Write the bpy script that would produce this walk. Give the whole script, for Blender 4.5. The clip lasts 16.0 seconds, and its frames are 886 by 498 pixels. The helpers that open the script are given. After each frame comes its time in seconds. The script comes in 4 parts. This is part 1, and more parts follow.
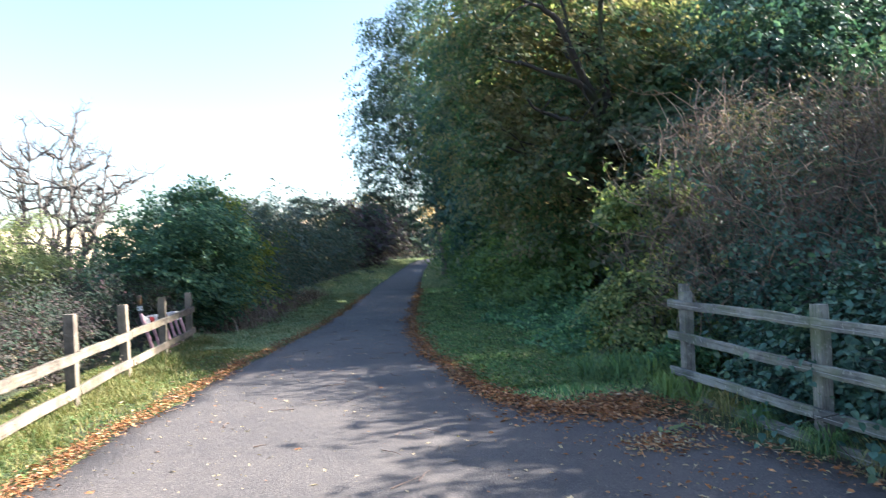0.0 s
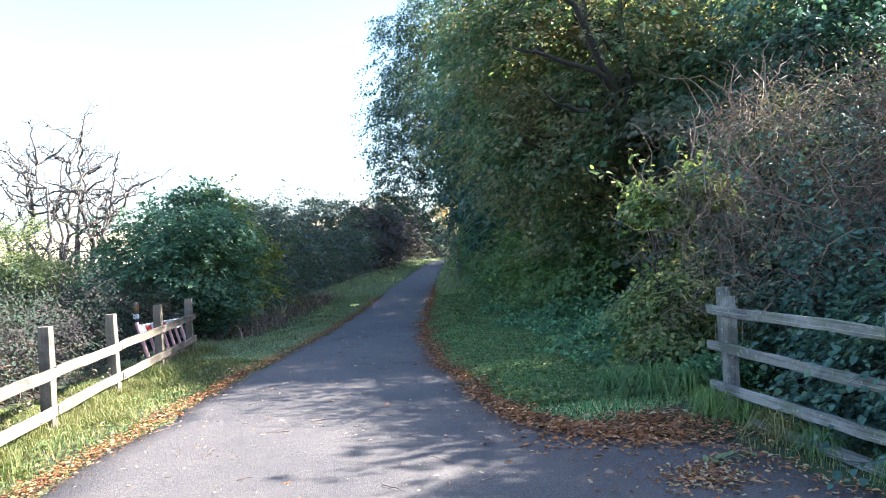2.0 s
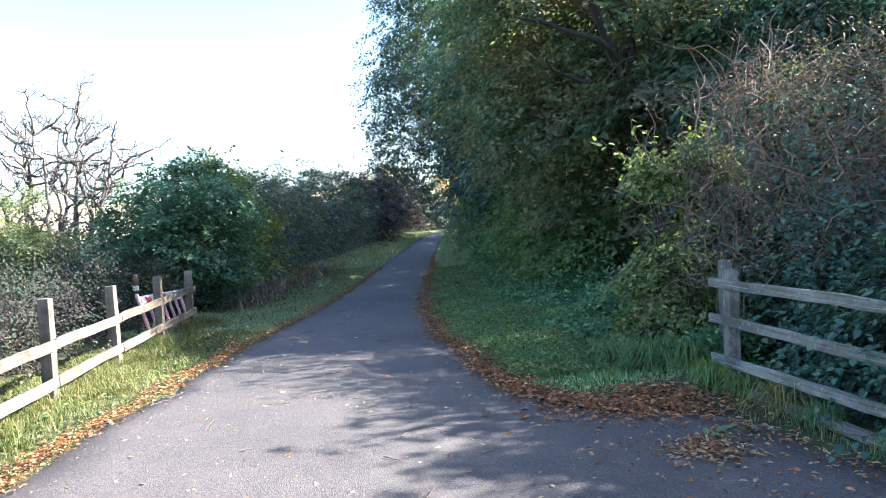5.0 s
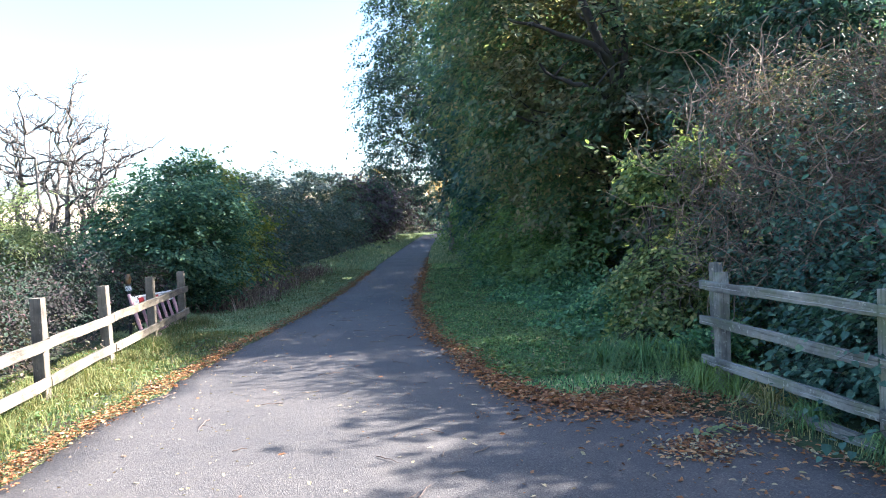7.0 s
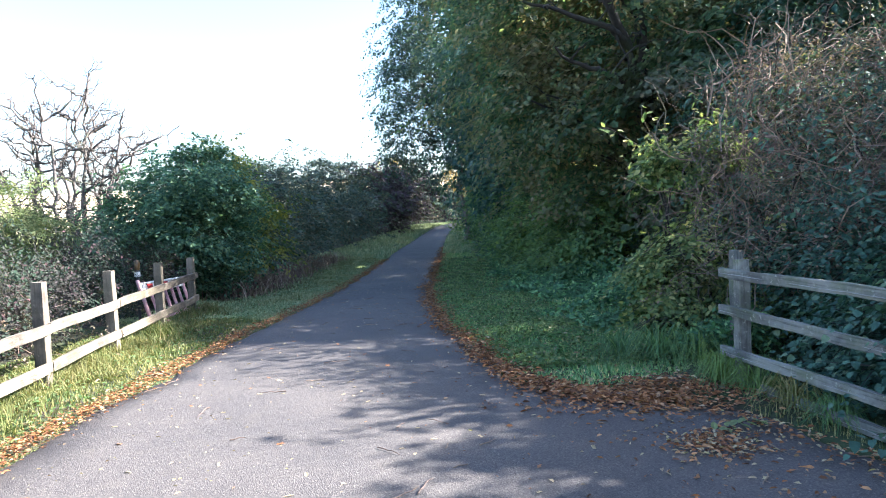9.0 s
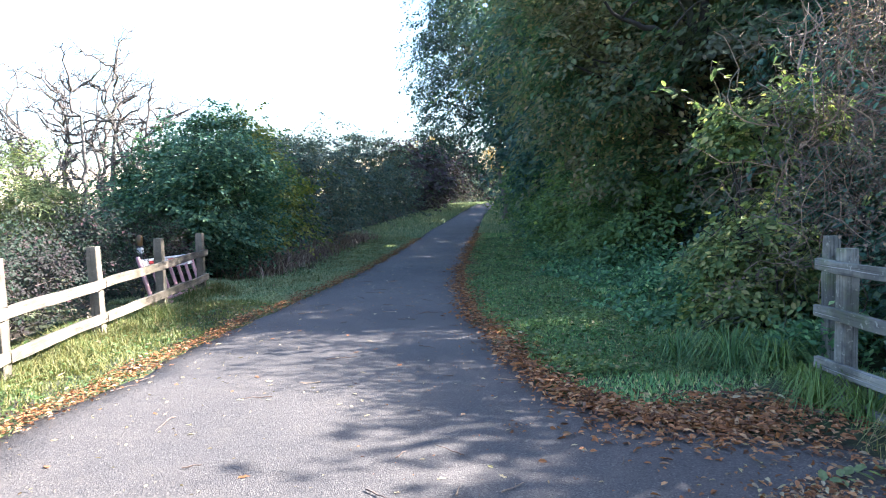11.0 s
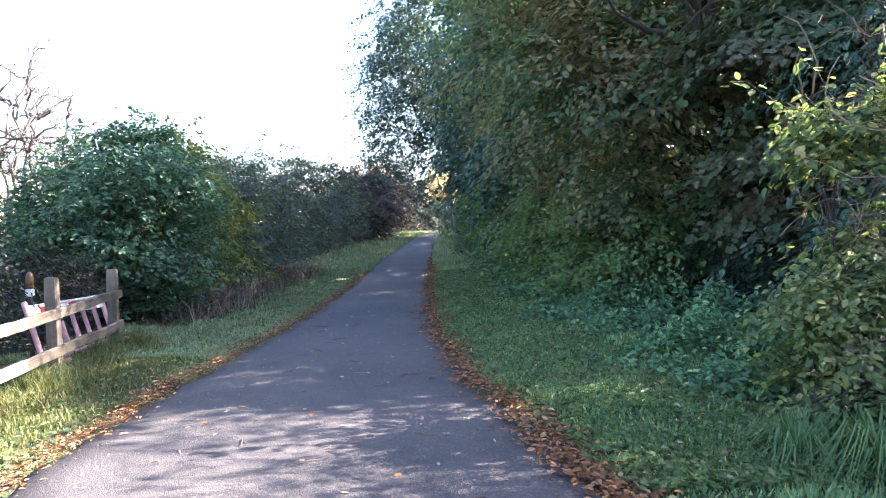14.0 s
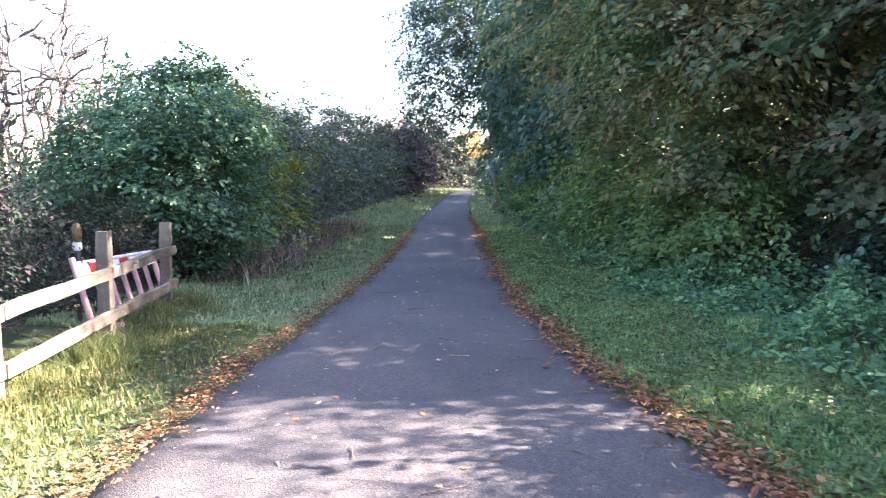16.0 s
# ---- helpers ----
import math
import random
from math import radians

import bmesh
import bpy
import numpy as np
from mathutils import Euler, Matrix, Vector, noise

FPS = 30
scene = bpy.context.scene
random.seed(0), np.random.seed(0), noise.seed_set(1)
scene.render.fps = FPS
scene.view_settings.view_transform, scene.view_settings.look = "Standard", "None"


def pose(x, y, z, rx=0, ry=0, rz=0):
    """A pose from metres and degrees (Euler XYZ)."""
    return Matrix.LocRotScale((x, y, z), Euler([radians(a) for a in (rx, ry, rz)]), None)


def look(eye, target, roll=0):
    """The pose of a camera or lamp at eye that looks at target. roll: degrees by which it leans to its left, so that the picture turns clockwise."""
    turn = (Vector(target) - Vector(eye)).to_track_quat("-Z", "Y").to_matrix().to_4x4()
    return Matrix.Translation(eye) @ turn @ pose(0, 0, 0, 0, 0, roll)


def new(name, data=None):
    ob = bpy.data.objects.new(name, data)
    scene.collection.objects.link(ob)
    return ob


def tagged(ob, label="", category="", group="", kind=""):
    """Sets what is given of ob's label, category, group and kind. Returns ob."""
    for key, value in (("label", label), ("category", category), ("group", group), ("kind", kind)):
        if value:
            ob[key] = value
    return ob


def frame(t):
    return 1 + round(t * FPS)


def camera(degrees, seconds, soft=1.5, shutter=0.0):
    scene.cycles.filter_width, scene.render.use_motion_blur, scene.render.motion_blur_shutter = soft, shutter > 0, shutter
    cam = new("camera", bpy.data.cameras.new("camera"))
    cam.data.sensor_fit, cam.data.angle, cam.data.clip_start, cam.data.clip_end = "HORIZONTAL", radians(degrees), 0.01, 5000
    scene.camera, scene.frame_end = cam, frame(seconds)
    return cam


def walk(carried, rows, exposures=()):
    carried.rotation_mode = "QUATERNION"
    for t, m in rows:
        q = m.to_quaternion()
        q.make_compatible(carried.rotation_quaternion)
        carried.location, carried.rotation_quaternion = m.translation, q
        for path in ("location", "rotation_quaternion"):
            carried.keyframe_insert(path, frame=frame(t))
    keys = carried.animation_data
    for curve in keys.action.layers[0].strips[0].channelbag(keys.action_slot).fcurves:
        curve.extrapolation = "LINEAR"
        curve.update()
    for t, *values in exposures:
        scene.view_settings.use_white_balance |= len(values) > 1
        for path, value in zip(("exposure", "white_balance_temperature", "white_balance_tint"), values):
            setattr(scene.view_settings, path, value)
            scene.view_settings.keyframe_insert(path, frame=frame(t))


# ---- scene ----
cam = camera(65.9, 16.0, soft=1.0, shutter=0.4)
PATH = [
    (0, (0.002, -0.017, 1.496), (0.142, 1.978, 1.511), -2.2),
    (0.5, (0.028, 0.325, 1.508), (0.285, 2.308, 1.444), -2.8),
    (1, (0.116, 0.59, 1.51), (0.27, 2.584, 1.498), -1.1),
    (1.5, (0.109, 0.668, 1.516), (0.233, 2.664, 1.494), -2.8),
    (2, (0.104, 0.687, 1.515), (0.198, 2.685, 1.533), -2.8),
    (2.5, (0.096, 0.674, 1.516), (0.225, 2.669, 1.525), -2.8),
    (3, (0.106, 0.687, 1.509), (0.24, 2.683, 1.493), -2.6),
    (3.5, (0.086, 0.691, 1.498), (0.144, 2.69, 1.486), -1.6),
    (4, (0.097, 0.752, 1.52), (0.191, 2.748, 1.462), -2.9),
    (6.5, (0.083, 0.7, 1.521), (0.176, 2.696, 1.455), -2.2),
    (7, (0.084, 0.701, 1.514), (0.197, 2.697, 1.455), -2.4),
    (7.5, (0.083, 0.702, 1.507), (0.219, 2.696, 1.442), -2.5),
    (8, (0.108, 0.71, 1.514), (0.247, 2.705, 1.446), -2.8),
    (8.2, (0.129, 0.715, 1.501), (0.252, 2.71, 1.415), -2.4),
    (10.3, (0.255, 1.582, 1.416), (0.238, 3.58, 1.332), -2.3),
    (10.5, (0.294, 1.701, 1.406), (0.233, 3.697, 1.297), -0.9),
    (11, (0.318, 2.023, 1.404), (0.268, 4.018, 1.262), -1.3),
    (11.5, (0.28, 2.29, 1.421), (0.269, 4.289, 1.37), -1.6),
    (12, (0.273, 2.615, 1.403), (0.219, 4.613, 1.327), -0.5),
    (12.5, (0.248, 2.955, 1.399), (0.13, 4.948, 1.285), -0.4),
    (13, (0.093, 3.292, 1.397), (0.029, 5.291, 1.344), 1.1),
    (13.5, (-0.055, 3.577, 1.402), (-0.046, 5.574, 1.286), -0.6),
    (14, (-0.176, 3.878, 1.41), (-0.05, 5.873, 1.349), -1.1),
    (14.5, (-0.307, 4.145, 1.414), (-0.178, 6.139, 1.352), -0.6),
    (15, (-0.516, 4.409, 1.419), (-0.348, 6.399, 1.317), -0.4),
    (15.5, (-0.7, 4.677, 1.411), (-0.569, 6.667, 1.258), 0.1),
    (16, (-0.88, 4.931, 1.427), (-0.822, 6.922, 1.242), 0.8),
]
walk(cam, [(t, look(eye, target, roll)) for t, eye, target, roll in PATH], [(0, 3.0, 5850, 14), (0.8, 3.5, 5700, 14), (1.6, 3.42, 5660, 14), (3, 3.28, 5620, 14), (8, 3.24, 5620, 14), (11, 3.36, 5620, 15), (13, 3.56, 5760, 20), (16, 4.05, 6150, 28)])

# ---- light: a low autumn sun from beyond the trees, and the open sky ----
SUN_AHEAD, SUN_HIGH = 8.0, 32.5   # degrees from +x towards +y, degrees above the horizon
world = bpy.data.worlds.new("world")
scene.world = world
world.use_nodes = True
sky = world.node_tree.nodes.new("ShaderNodeTexSky")
sky.sky_type, sky.sun_disc = "NISHITA", False
sky.sun_elevation, sky.sun_rotation = radians(SUN_HIGH), radians(90 - SUN_AHEAD)
sky.air_density, sky.dust_density, sky.ozone_density = 1.2, 1.6, 1.2
back = world.node_tree.nodes["Background"]
world.node_tree.links.new(sky.outputs["Color"], back.inputs["Color"])
back.inputs["Strength"].default_value = 0.055
sun = new("sun", bpy.data.lights.new("sun", "SUN"))
sun.data.energy, sun.data.angle, sun.data.color = 5.0, radians(0.5), (1.0, 0.89, 0.72)
to_sun = Vector((math.cos(radians(SUN_HIGH)) * math.cos(radians(SUN_AHEAD)), math.cos(radians(SUN_HIGH)) * math.sin(radians(SUN_AHEAD)), math.sin(radians(SUN_HIGH))))
sun.matrix_world = look(to_sun * 60, (0, 0, 0))

# ---- materials ----
rng = np.random.default_rng(11)


def nodes_of(name):
    mat = bpy.data.materials.new(name)
    mat.use_nodes = True
    nt = mat.node_tree
    bsdf = nt.nodes["Principled BSDF"]
    return mat, nt, bsdf


def add_node(nt, kind, **inputs):
    n = nt.nodes.new("ShaderNode" + kind)
    for key, value in inputs.items():
        n.inputs[key.replace("_", " ")].default_value = value
    return n


def ramp(nt, fac, stops):
    n = nt.nodes.new("ShaderNodeValToRGB")
    while len(n.color_ramp.elements) < len(stops):
        n.color_ramp.elements.new(0.5)
    for e, (at, col) in zip(n.color_ramp.elements, stops):
        e.position, e.color = at, (*col, 1)
    nt.links.new(fac, n.inputs["Fac"])
    return n.outputs["Color"]


def mixed(nt, fac, a, b, mode="MIX"):
    n = nt.nodes.new("ShaderNodeMix")
    n.data_type, n.blend_type = "RGBA", mode
    for value, sock in ((fac, n.inputs["Factor"]), (a, n.inputs["A"]), (b, n.inputs["B"])):
        if isinstance(value, (float, int)):
            sock.default_value = value
        elif isinstance(value, tuple):
            sock.default_value = (*value, 1)
        else:
            nt.links.new(value, sock)
    return n.outputs["Result"]


def place_of(nt):
    return nt.nodes.new("ShaderNodeNewGeometry").outputs["Position"]


def grain(nt, scale, detail=4.0, rough=0.6, where=None):
    n = add_node(nt, "TexNoise", Scale=scale, Detail=detail, Roughness=rough)
    nt.links.new(where if where is not None else place_of(nt), n.inputs["Vector"])
    return n.outputs["Fac"]


def bumped(nt, bsdf, height, strength, distance):
    b = add_node(nt, "Bump", Strength=strength, Distance=distance)
    nt.links.new(height, b.inputs["Height"])
    nt.links.new(b.outputs["Normal"], bsdf.inputs["Normal"])


def leaf_material(name, stops, through_light=0.30, rough=0.5, patch=None, patch_scale=0.7, cool=True, gloss=0.28):
    """Leaves that differ one by one, with patches of another colour, and let some light through."""
    mat, nt, bsdf = nodes_of(name)
    geo = nt.nodes.new("ShaderNodeNewGeometry")
    col = ramp(nt, geo.outputs["Random Per Island"], stops)
    if patch:
        where = ramp(nt, grain(nt, patch_scale, 3.0), [(0.46, (0, 0, 0)), (0.62, (1, 1, 1))])
        col = mixed(nt, where, col, mixed(nt, 0.75, col, patch))
    fine = ramp(nt, grain(nt, 35.0, 2.0), [(0.3, (0.72, 0.72, 0.72)), (0.7, (1.15, 1.15, 1.15))])
    col = mixed(nt, 1.0, col, fine, "MULTIPLY")
    if cool:   # the bluish cast of skylit shade, put into green leaves' colour
        col = mixed(nt, 1.0, col, (1.0, 0.97, 1.62), "MULTIPLY")
    nt.links.new(col, bsdf.inputs["Base Color"])
    bsdf.inputs["Roughness"].default_value = max(rough, 0.5)
    bsdf.inputs["Specular IOR Level"].default_value = gloss
    trans = nt.nodes.new("ShaderNodeBsdfTranslucent")
    nt.links.new(mixed(nt, 1.0, col, (1.35, 1.4, 0.85), "MULTIPLY"), trans.inputs["Color"])
    mix = nt.nodes.new("ShaderNodeMixShader")
    mix.inputs["Fac"].default_value = through_light
    nt.links.new(bsdf.outputs["BSDF"], mix.inputs[1])
    nt.links.new(trans.outputs["BSDF"], mix.inputs[2])
    nt.links.new(mix.outputs["Shader"], nt.nodes["Material Output"].inputs["Surface"])
    return mat


def bark_material(name, dark, light, scale=14.0):
    mat, nt, bsdf = nodes_of(name)
    n = grain(nt, scale, 6.0, 0.7)
    col = ramp(nt, n, [(0.3, dark), (0.7, light)])
    moss = ramp(nt, grain(nt, 1.6, 3.0), [(0.55, (0, 0, 0)), (0.72, (1, 1, 1))])
    nt.links.new(mixed(nt, moss, col, mixed(nt, 0.5, col, (0.07, 0.10, 0.04))), bsdf.inputs["Base Color"])
    bsdf.inputs["Roughness"].default_value = 0.9
    bumped(nt, bsdf, n, 0.8, 0.02)
    return mat


def wood_material(name, dark, light, green, lichen=(0.34, 0.35, 0.31)):
    """Weathered sawn timber: grain and checks along its length, algae, pale lichen and dark stains."""
    mat, nt, bsdf = nodes_of(name)
    tex = nt.nodes.new("ShaderNodeTexCoord")
    stretch = nt.nodes.new("ShaderNodeMapping")
    stretch.inputs["Scale"].default_value = (60, 60, 2.2)
    nt.links.new(tex.outputs["Object"], stretch.inputs["Vector"])
    g = grain(nt, 1.0, 5.0, 0.65, stretch.outputs["Vector"])
    col = ramp(nt, g, [(0.30, dark), (0.48, light), (0.75, tuple(min(1, c * 1.25) for c in light))])
    stain = ramp(nt, grain(nt, 2.3, 5.0, 0.7), [(0.40, (0.45, 0.45, 0.47)), (0.58, (1.1, 1.1, 1.1))])
    col = mixed(nt, 1.0, col, stain, "MULTIPLY")
    algae = ramp(nt, grain(nt, 3.5, 4.0), [(0.46, (0, 0, 0)), (0.66, (1, 1, 1))])
    col = mixed(nt, algae, col, mixed(nt, 0.65, col, green))
    spots = ramp(nt, grain(nt, 26.0, 4.0, 0.7), [(0.60, (0, 0, 0)), (0.68, (0.8, 0.8, 0.8))])
    col = mixed(nt, spots, col, lichen)
    info = nt.nodes.new("ShaderNodeObjectInfo")
    tone = ramp(nt, info.outputs["Random"], [(0, (0.8, 0.8, 0.8)), (1, (1.15, 1.12, 1.08))])
    nt.links.new(mixed(nt, 1.0, col, tone, "MULTIPLY"), bsdf.inputs["Base Color"])
    bsdf.inputs["Roughness"].default_value = 0.85
    bumped(nt, bsdf, g, 0.9, 0.006)
    return mat


def paint_material(name, colour, rough=0.5):
    mat, nt, bsdf = nodes_of(name)
    dirt = ramp(nt, grain(nt, 9.0, 5.0), [(0.35, tuple(c * 0.6 for c in colour)), (0.65, colour)])
    nt.links.new(dirt, bsdf.inputs["Base Color"])
    bsdf.inputs["Roughness"].default_value = rough
    return mat


def asphalt_material():
    mat, nt, bsdf = nodes_of("asphalt")
    stones = add_node(nt, "TexVoronoi", Scale=115.0)
    nt.links.new(place_of(nt), stones.inputs["Vector"])
    fine = grain(nt, 260.0, 3.0)
    base = ramp(nt, stones.outputs["Color"], [(0.1, (0.042, 0.039, 0.040)), (0.75, (0.088, 0.081, 0.079)), (0.97, (0.150, 0.136, 0.124))])
    worn = ramp(nt, grain(nt, 0.55, 5.0), [(0.35, (0.80, 0.80, 0.82)), (0.65, (1.25, 1.21, 1.16))])
    col = mixed(nt, 1.0, base, worn, "MULTIPLY")
    dust = ramp(nt, grain(nt, 3.2, 6.0, 0.7), [(0.52, (0, 0, 0)), (0.75, (0.55, 0.55, 0.55))])
    col = mixed(nt, dust, col, (0.10, 0.088, 0.078))
    nt.links.new(col, bsdf.inputs["Base Color"])
    bsdf.inputs["Roughness"].default_value = 0.72
    bsdf.inputs["Specular IOR Level"].default_value = 0.4
    h = nt.nodes.new("ShaderNodeMath")
    h.operation = "ADD"
    nt.links.new(stones.outputs["Distance"], h.inputs[0])
    nt.links.new(fine, h.inputs[1])
    bumped(nt, bsdf, h.outputs["Value"], 0.9, 0.005)
    return mat


def ground_material():
    """Turf and dark leaf soil near by, pale stubble on the far fields."""
    mat, nt, bsdf = nodes_of("turf")
    fine = grain(nt, 22.0, 6.0, 0.7)
    turf = ramp(nt, fine, [(0.3, (0.020, 0.030, 0.010)), (0.6, (0.045, 0.075, 0.020)), (0.8, (0.09, 0.10, 0.04))])
    soil = ramp(nt, grain(nt, 40.0, 5.0), [(0.3, (0.016, 0.012, 0.008)), (0.7, (0.06, 0.042, 0.028))])
    near = mixed(nt, ramp(nt, grain(nt, 1.1, 4.0), [(0.45, (0, 0, 0)), (0.62, (1, 1, 1))]), turf, soil)
    stubble = ramp(nt, grain(nt, 0.05, 6.0), [(0.35, (0.42, 0.34, 0.20)), (0.65, (0.60, 0.50, 0.33))])
    sep = nt.nodes.new("ShaderNodeSeparateXYZ")
    nt.links.new(place_of(nt), sep.inputs[0])
    far = nt.nodes.new("ShaderNodeMapRange")
    far.inputs["From Min"].default_value, far.inputs["From Max"].default_value = 1.2, 2.6
    nt.links.new(sep.outputs["Z"], far.inputs["Value"])
    nt.links.new(mixed(nt, far.outputs["Result"], near, stubble), bsdf.inputs["Base Color"])
    bsdf.inputs["Roughness"].default_value = 0.95
    bumped(nt, bsdf, fine, 0.8, 0.03)
    return mat


M = {
    "asphalt": asphalt_material(),
    "ground": ground_material(),
    "bark": bark_material("bark", (0.009, 0.008, 0.007), (0.036, 0.031, 0.026)),
    "pale_bark": bark_material("pale_bark", (0.10, 0.085, 0.075), (0.26, 0.23, 0.20)),
    "grey_bark": bark_material("grey_bark", (0.061, 0.053, 0.049), (0.153, 0.133, 0.122)),
    "old_twig": bark_material("old_brown_twig", (0.068, 0.048, 0.042), (0.215, 0.155, 0.125), 30),
    "twig": bark_material("dry_twig", (0.16, 0.11, 0.08), (0.34, 0.26, 0.19), 30),
    "rail": wood_material("weathered_rail", (0.035, 0.037, 0.035), (0.175, 0.180, 0.165), (0.085, 0.110, 0.050)),
    "pale_rail": wood_material("pale_rail", (0.064, 0.050, 0.037), (0.167, 0.140, 0.108), (0.075, 0.070, 0.042), (0.24, 0.21, 0.17)),
    "maple": leaf_material("maple_leaf", [(0, (0.045, 0.090, 0.036)), (0.5, (0.085, 0.165, 0.052)), (0.82, (0.170, 0.225, 0.066)), (1, (0.360, 0.270, 0.095))], 0.5, 0.5, (0.250, 0.215, 0.080), 0.6),
    "sycamore": leaf_material("sycamore_leaf", [(0, (0.034, 0.080, 0.026)), (0.6, (0.070, 0.140, 0.042)), (0.93, (0.125, 0.190, 0.055)), (1, (0.300, 0.200, 0.070))], 0.4, 0.5, (0.125, 0.120, 0.050), 0.5),
    "hedge": leaf_material("hedge_leaf", [(0, (0.030, 0.074, 0.037)), (0.6, (0.057, 0.132, 0.058)), (1, (0.117, 0.196, 0.086))], 0.3),
    "birch": leaf_material("birch_leaf", [(0, (0.037, 0.081, 0.045)), (0.7, (0.075, 0.133, 0.067)), (1, (0.149, 0.194, 0.075))], 0.4),
    "ivy": leaf_material("ivy_leaf", [(0, (0.027, 0.074, 0.033)), (0.7, (0.070, 0.154, 0.066)), (1, (0.155, 0.234, 0.087))], 0.25, 0.35),
    "elder": leaf_material("elder_leaf", [(0, (0.066, 0.118, 0.028)), (0.5, (0.145, 0.215, 0.046)), (0.85, (0.260, 0.305, 0.068)), (1, (0.400, 0.380, 0.100))], 0.42, 0.5),
    "dry": leaf_material("dry_seed_head", [(0, (0.084, 0.060, 0.048)), (0.5, (0.168, 0.124, 0.096)), (0.88, (0.280, 0.215, 0.156)), (1, (0.126, 0.156, 0.060))], 0.25, 0.8, (0.056, 0.098, 0.042), 1.5, False),
    "hazel": leaf_material("hazel_leaf", [(0, (0.045, 0.115, 0.048)), (0.6, (0.092, 0.195, 0.070)), (1, (0.200, 0.300, 0.090))], 0.38, 0.55, gloss=0.3),
    "yellowing": leaf_material("yellowing_leaf", [(0, (0.055, 0.125, 0.040)), (0.6, (0.120, 0.195, 0.052)), (1, (0.330, 0.310, 0.075))], 0.4, 0.45, (0.370, 0.330, 0.070), 1.1, cool=False),
    "thorn": leaf_material("thorn_leaf", [(0, (0.048, 0.092, 0.050)), (0.7, (0.110, 0.165, 0.080)), (1, (0.217, 0.189, 0.069))], 0.3),
    "understorey": leaf_material("understorey_leaf", [(0, (0.060, 0.130, 0.058)), (0.6, (0.120, 0.225, 0.088)), (1, (0.225, 0.315, 0.115))], 0.35, 0.45, (0.160, 0.230, 0.060), 0.8, cool=False),
    "purple": leaf_material("purple_leaf", [(0, (0.044, 0.034, 0.046)), (0.6, (0.092, 0.068, 0.086)), (1, (0.080, 0.110, 0.062))], 0.3, cool=False),
    "willow": leaf_material("willow_leaf", [(0, (0.11, 0.16, 0.04)), (0.6, (0.20, 0.26, 0.07)), (1, (0.32, 0.33, 0.10))], 0.45),
    "bramble": leaf_material("bramble_leaf", [(0, (0.022, 0.044, 0.018)), (0.6, (0.045, 0.070, 0.030)), (0.9, (0.060, 0.058, 0.032)), (1, (0.110, 0.060, 0.042))], 0.25, 0.85, (0.060, 0.046, 0.032), 0.9, gloss=0.1),
    "nettle": leaf_material("nettle_leaf", [(0, (0.034, 0.095, 0.048)), (0.5, (0.090, 0.205, 0.090)), (0.85, (0.180, 0.350, 0.150)), (1, (0.360, 0.500, 0.230))], 0.3, 0.38, (0.080, 0.160, 0.080), 2.0, False),
    "weed": leaf_material("weed_leaf", [(0, (0.048, 0.100, 0.032)), (0.6, (0.090, 0.150, 0.048)), (1, (0.170, 0.195, 0.070))], 0.3, 0.5, cool=False),
    "grass": leaf_material("grass_blade", [(0, (0.097, 0.216, 0.091)), (0.6, (0.195, 0.363, 0.152)), (0.88, (0.360, 0.457, 0.184)), (1, (0.777, 0.603, 0.336))], 0.3, 0.5, (0.305, 0.363, 0.156), 0.9, False),
    # paler grass: skylight on the far verge is put into the blade colour
    "skylit_grass": leaf_material("skylit_grass_blade", [(0, (0.153, 0.234, 0.138)), (0.6, (0.253, 0.344, 0.196)), (1, (0.507, 0.507, 0.313))], 0.3, 0.5, (0.325, 0.344, 0.196), 0.7, False),
    "verge_grass": leaf_material("verge_grass_blade", [(0, (0.054, 0.088, 0.030)), (0.5, (0.106, 0.142, 0.044)), (0.82, (0.190, 0.190, 0.066)), (1, (0.330, 0.260, 0.125))], 0.3, 0.6, (0.170, 0.160, 0.060), 0.8, False),
    "dry_grass": leaf_material("dry_grass_blade", [(0, (0.10, 0.13, 0.04)), (0.5, (0.22, 0.21, 0.08)), (1, (0.42, 0.35, 0.18))], 0.35, 0.5, cool=False),
    "dead_stem": leaf_material("dead_stem", [(0, (0.090, 0.059, 0.054)), (0.6, (0.203, 0.139, 0.117)), (1, (0.430, 0.347, 0.264))], 0.2, 0.8, cool=False),
    "fallen": leaf_material("fallen_leaf", [(0, (0.080, 0.040, 0.025)), (0.35, (0.210, 0.092, 0.040)), (0.7, (0.370, 0.165, 0.068)), (0.9, (0.480, 0.290, 0.150)), (1, (0.150, 0.100, 0.075))], 0.15, 0.6, cool=False),
    "fallen_pale": leaf_material("pale_fallen_leaf", [(0, (0.20, 0.13, 0.07)), (0.5, (0.42, 0.34, 0.22)), (1, (0.34, 0.30, 0.13))], 0.15, 0.5, cool=False),
    "far_leaf": leaf_material("far_autumn_leaf", [(0, (0.16, 0.13, 0.05)), (0.6, (0.30, 0.22, 0.09)), (1, (0.38, 0.29, 0.13))], 0.4, cool=False),
    "red": paint_material("red_paint", (0.50, 0.035, 0.035)),
    "white": paint_material("white_paint", (0.78, 0.76, 0.74)),
    "pink": paint_material("faded_red_paint", (0.744, 0.416, 0.432)),
    "amber": paint_material("amber_lens", (0.110, 0.062, 0.020), 0.35),
    "black": paint_material("dark_rubber", (0.03, 0.03, 0.035), 0.6),
    # pale grey for the light line along the rails' edges
    "wire": paint_material("rail_edge_line", (0.30, 0.30, 0.30), 0.4),
}

# ---- building helpers ----
def rise(y):
    """The path climbs a little far ahead."""
    u = np.clip((np.asarray(y, float) - 28) / 55, 0, 1)
    return 0.95 * u * u * (3 - 2 * u)


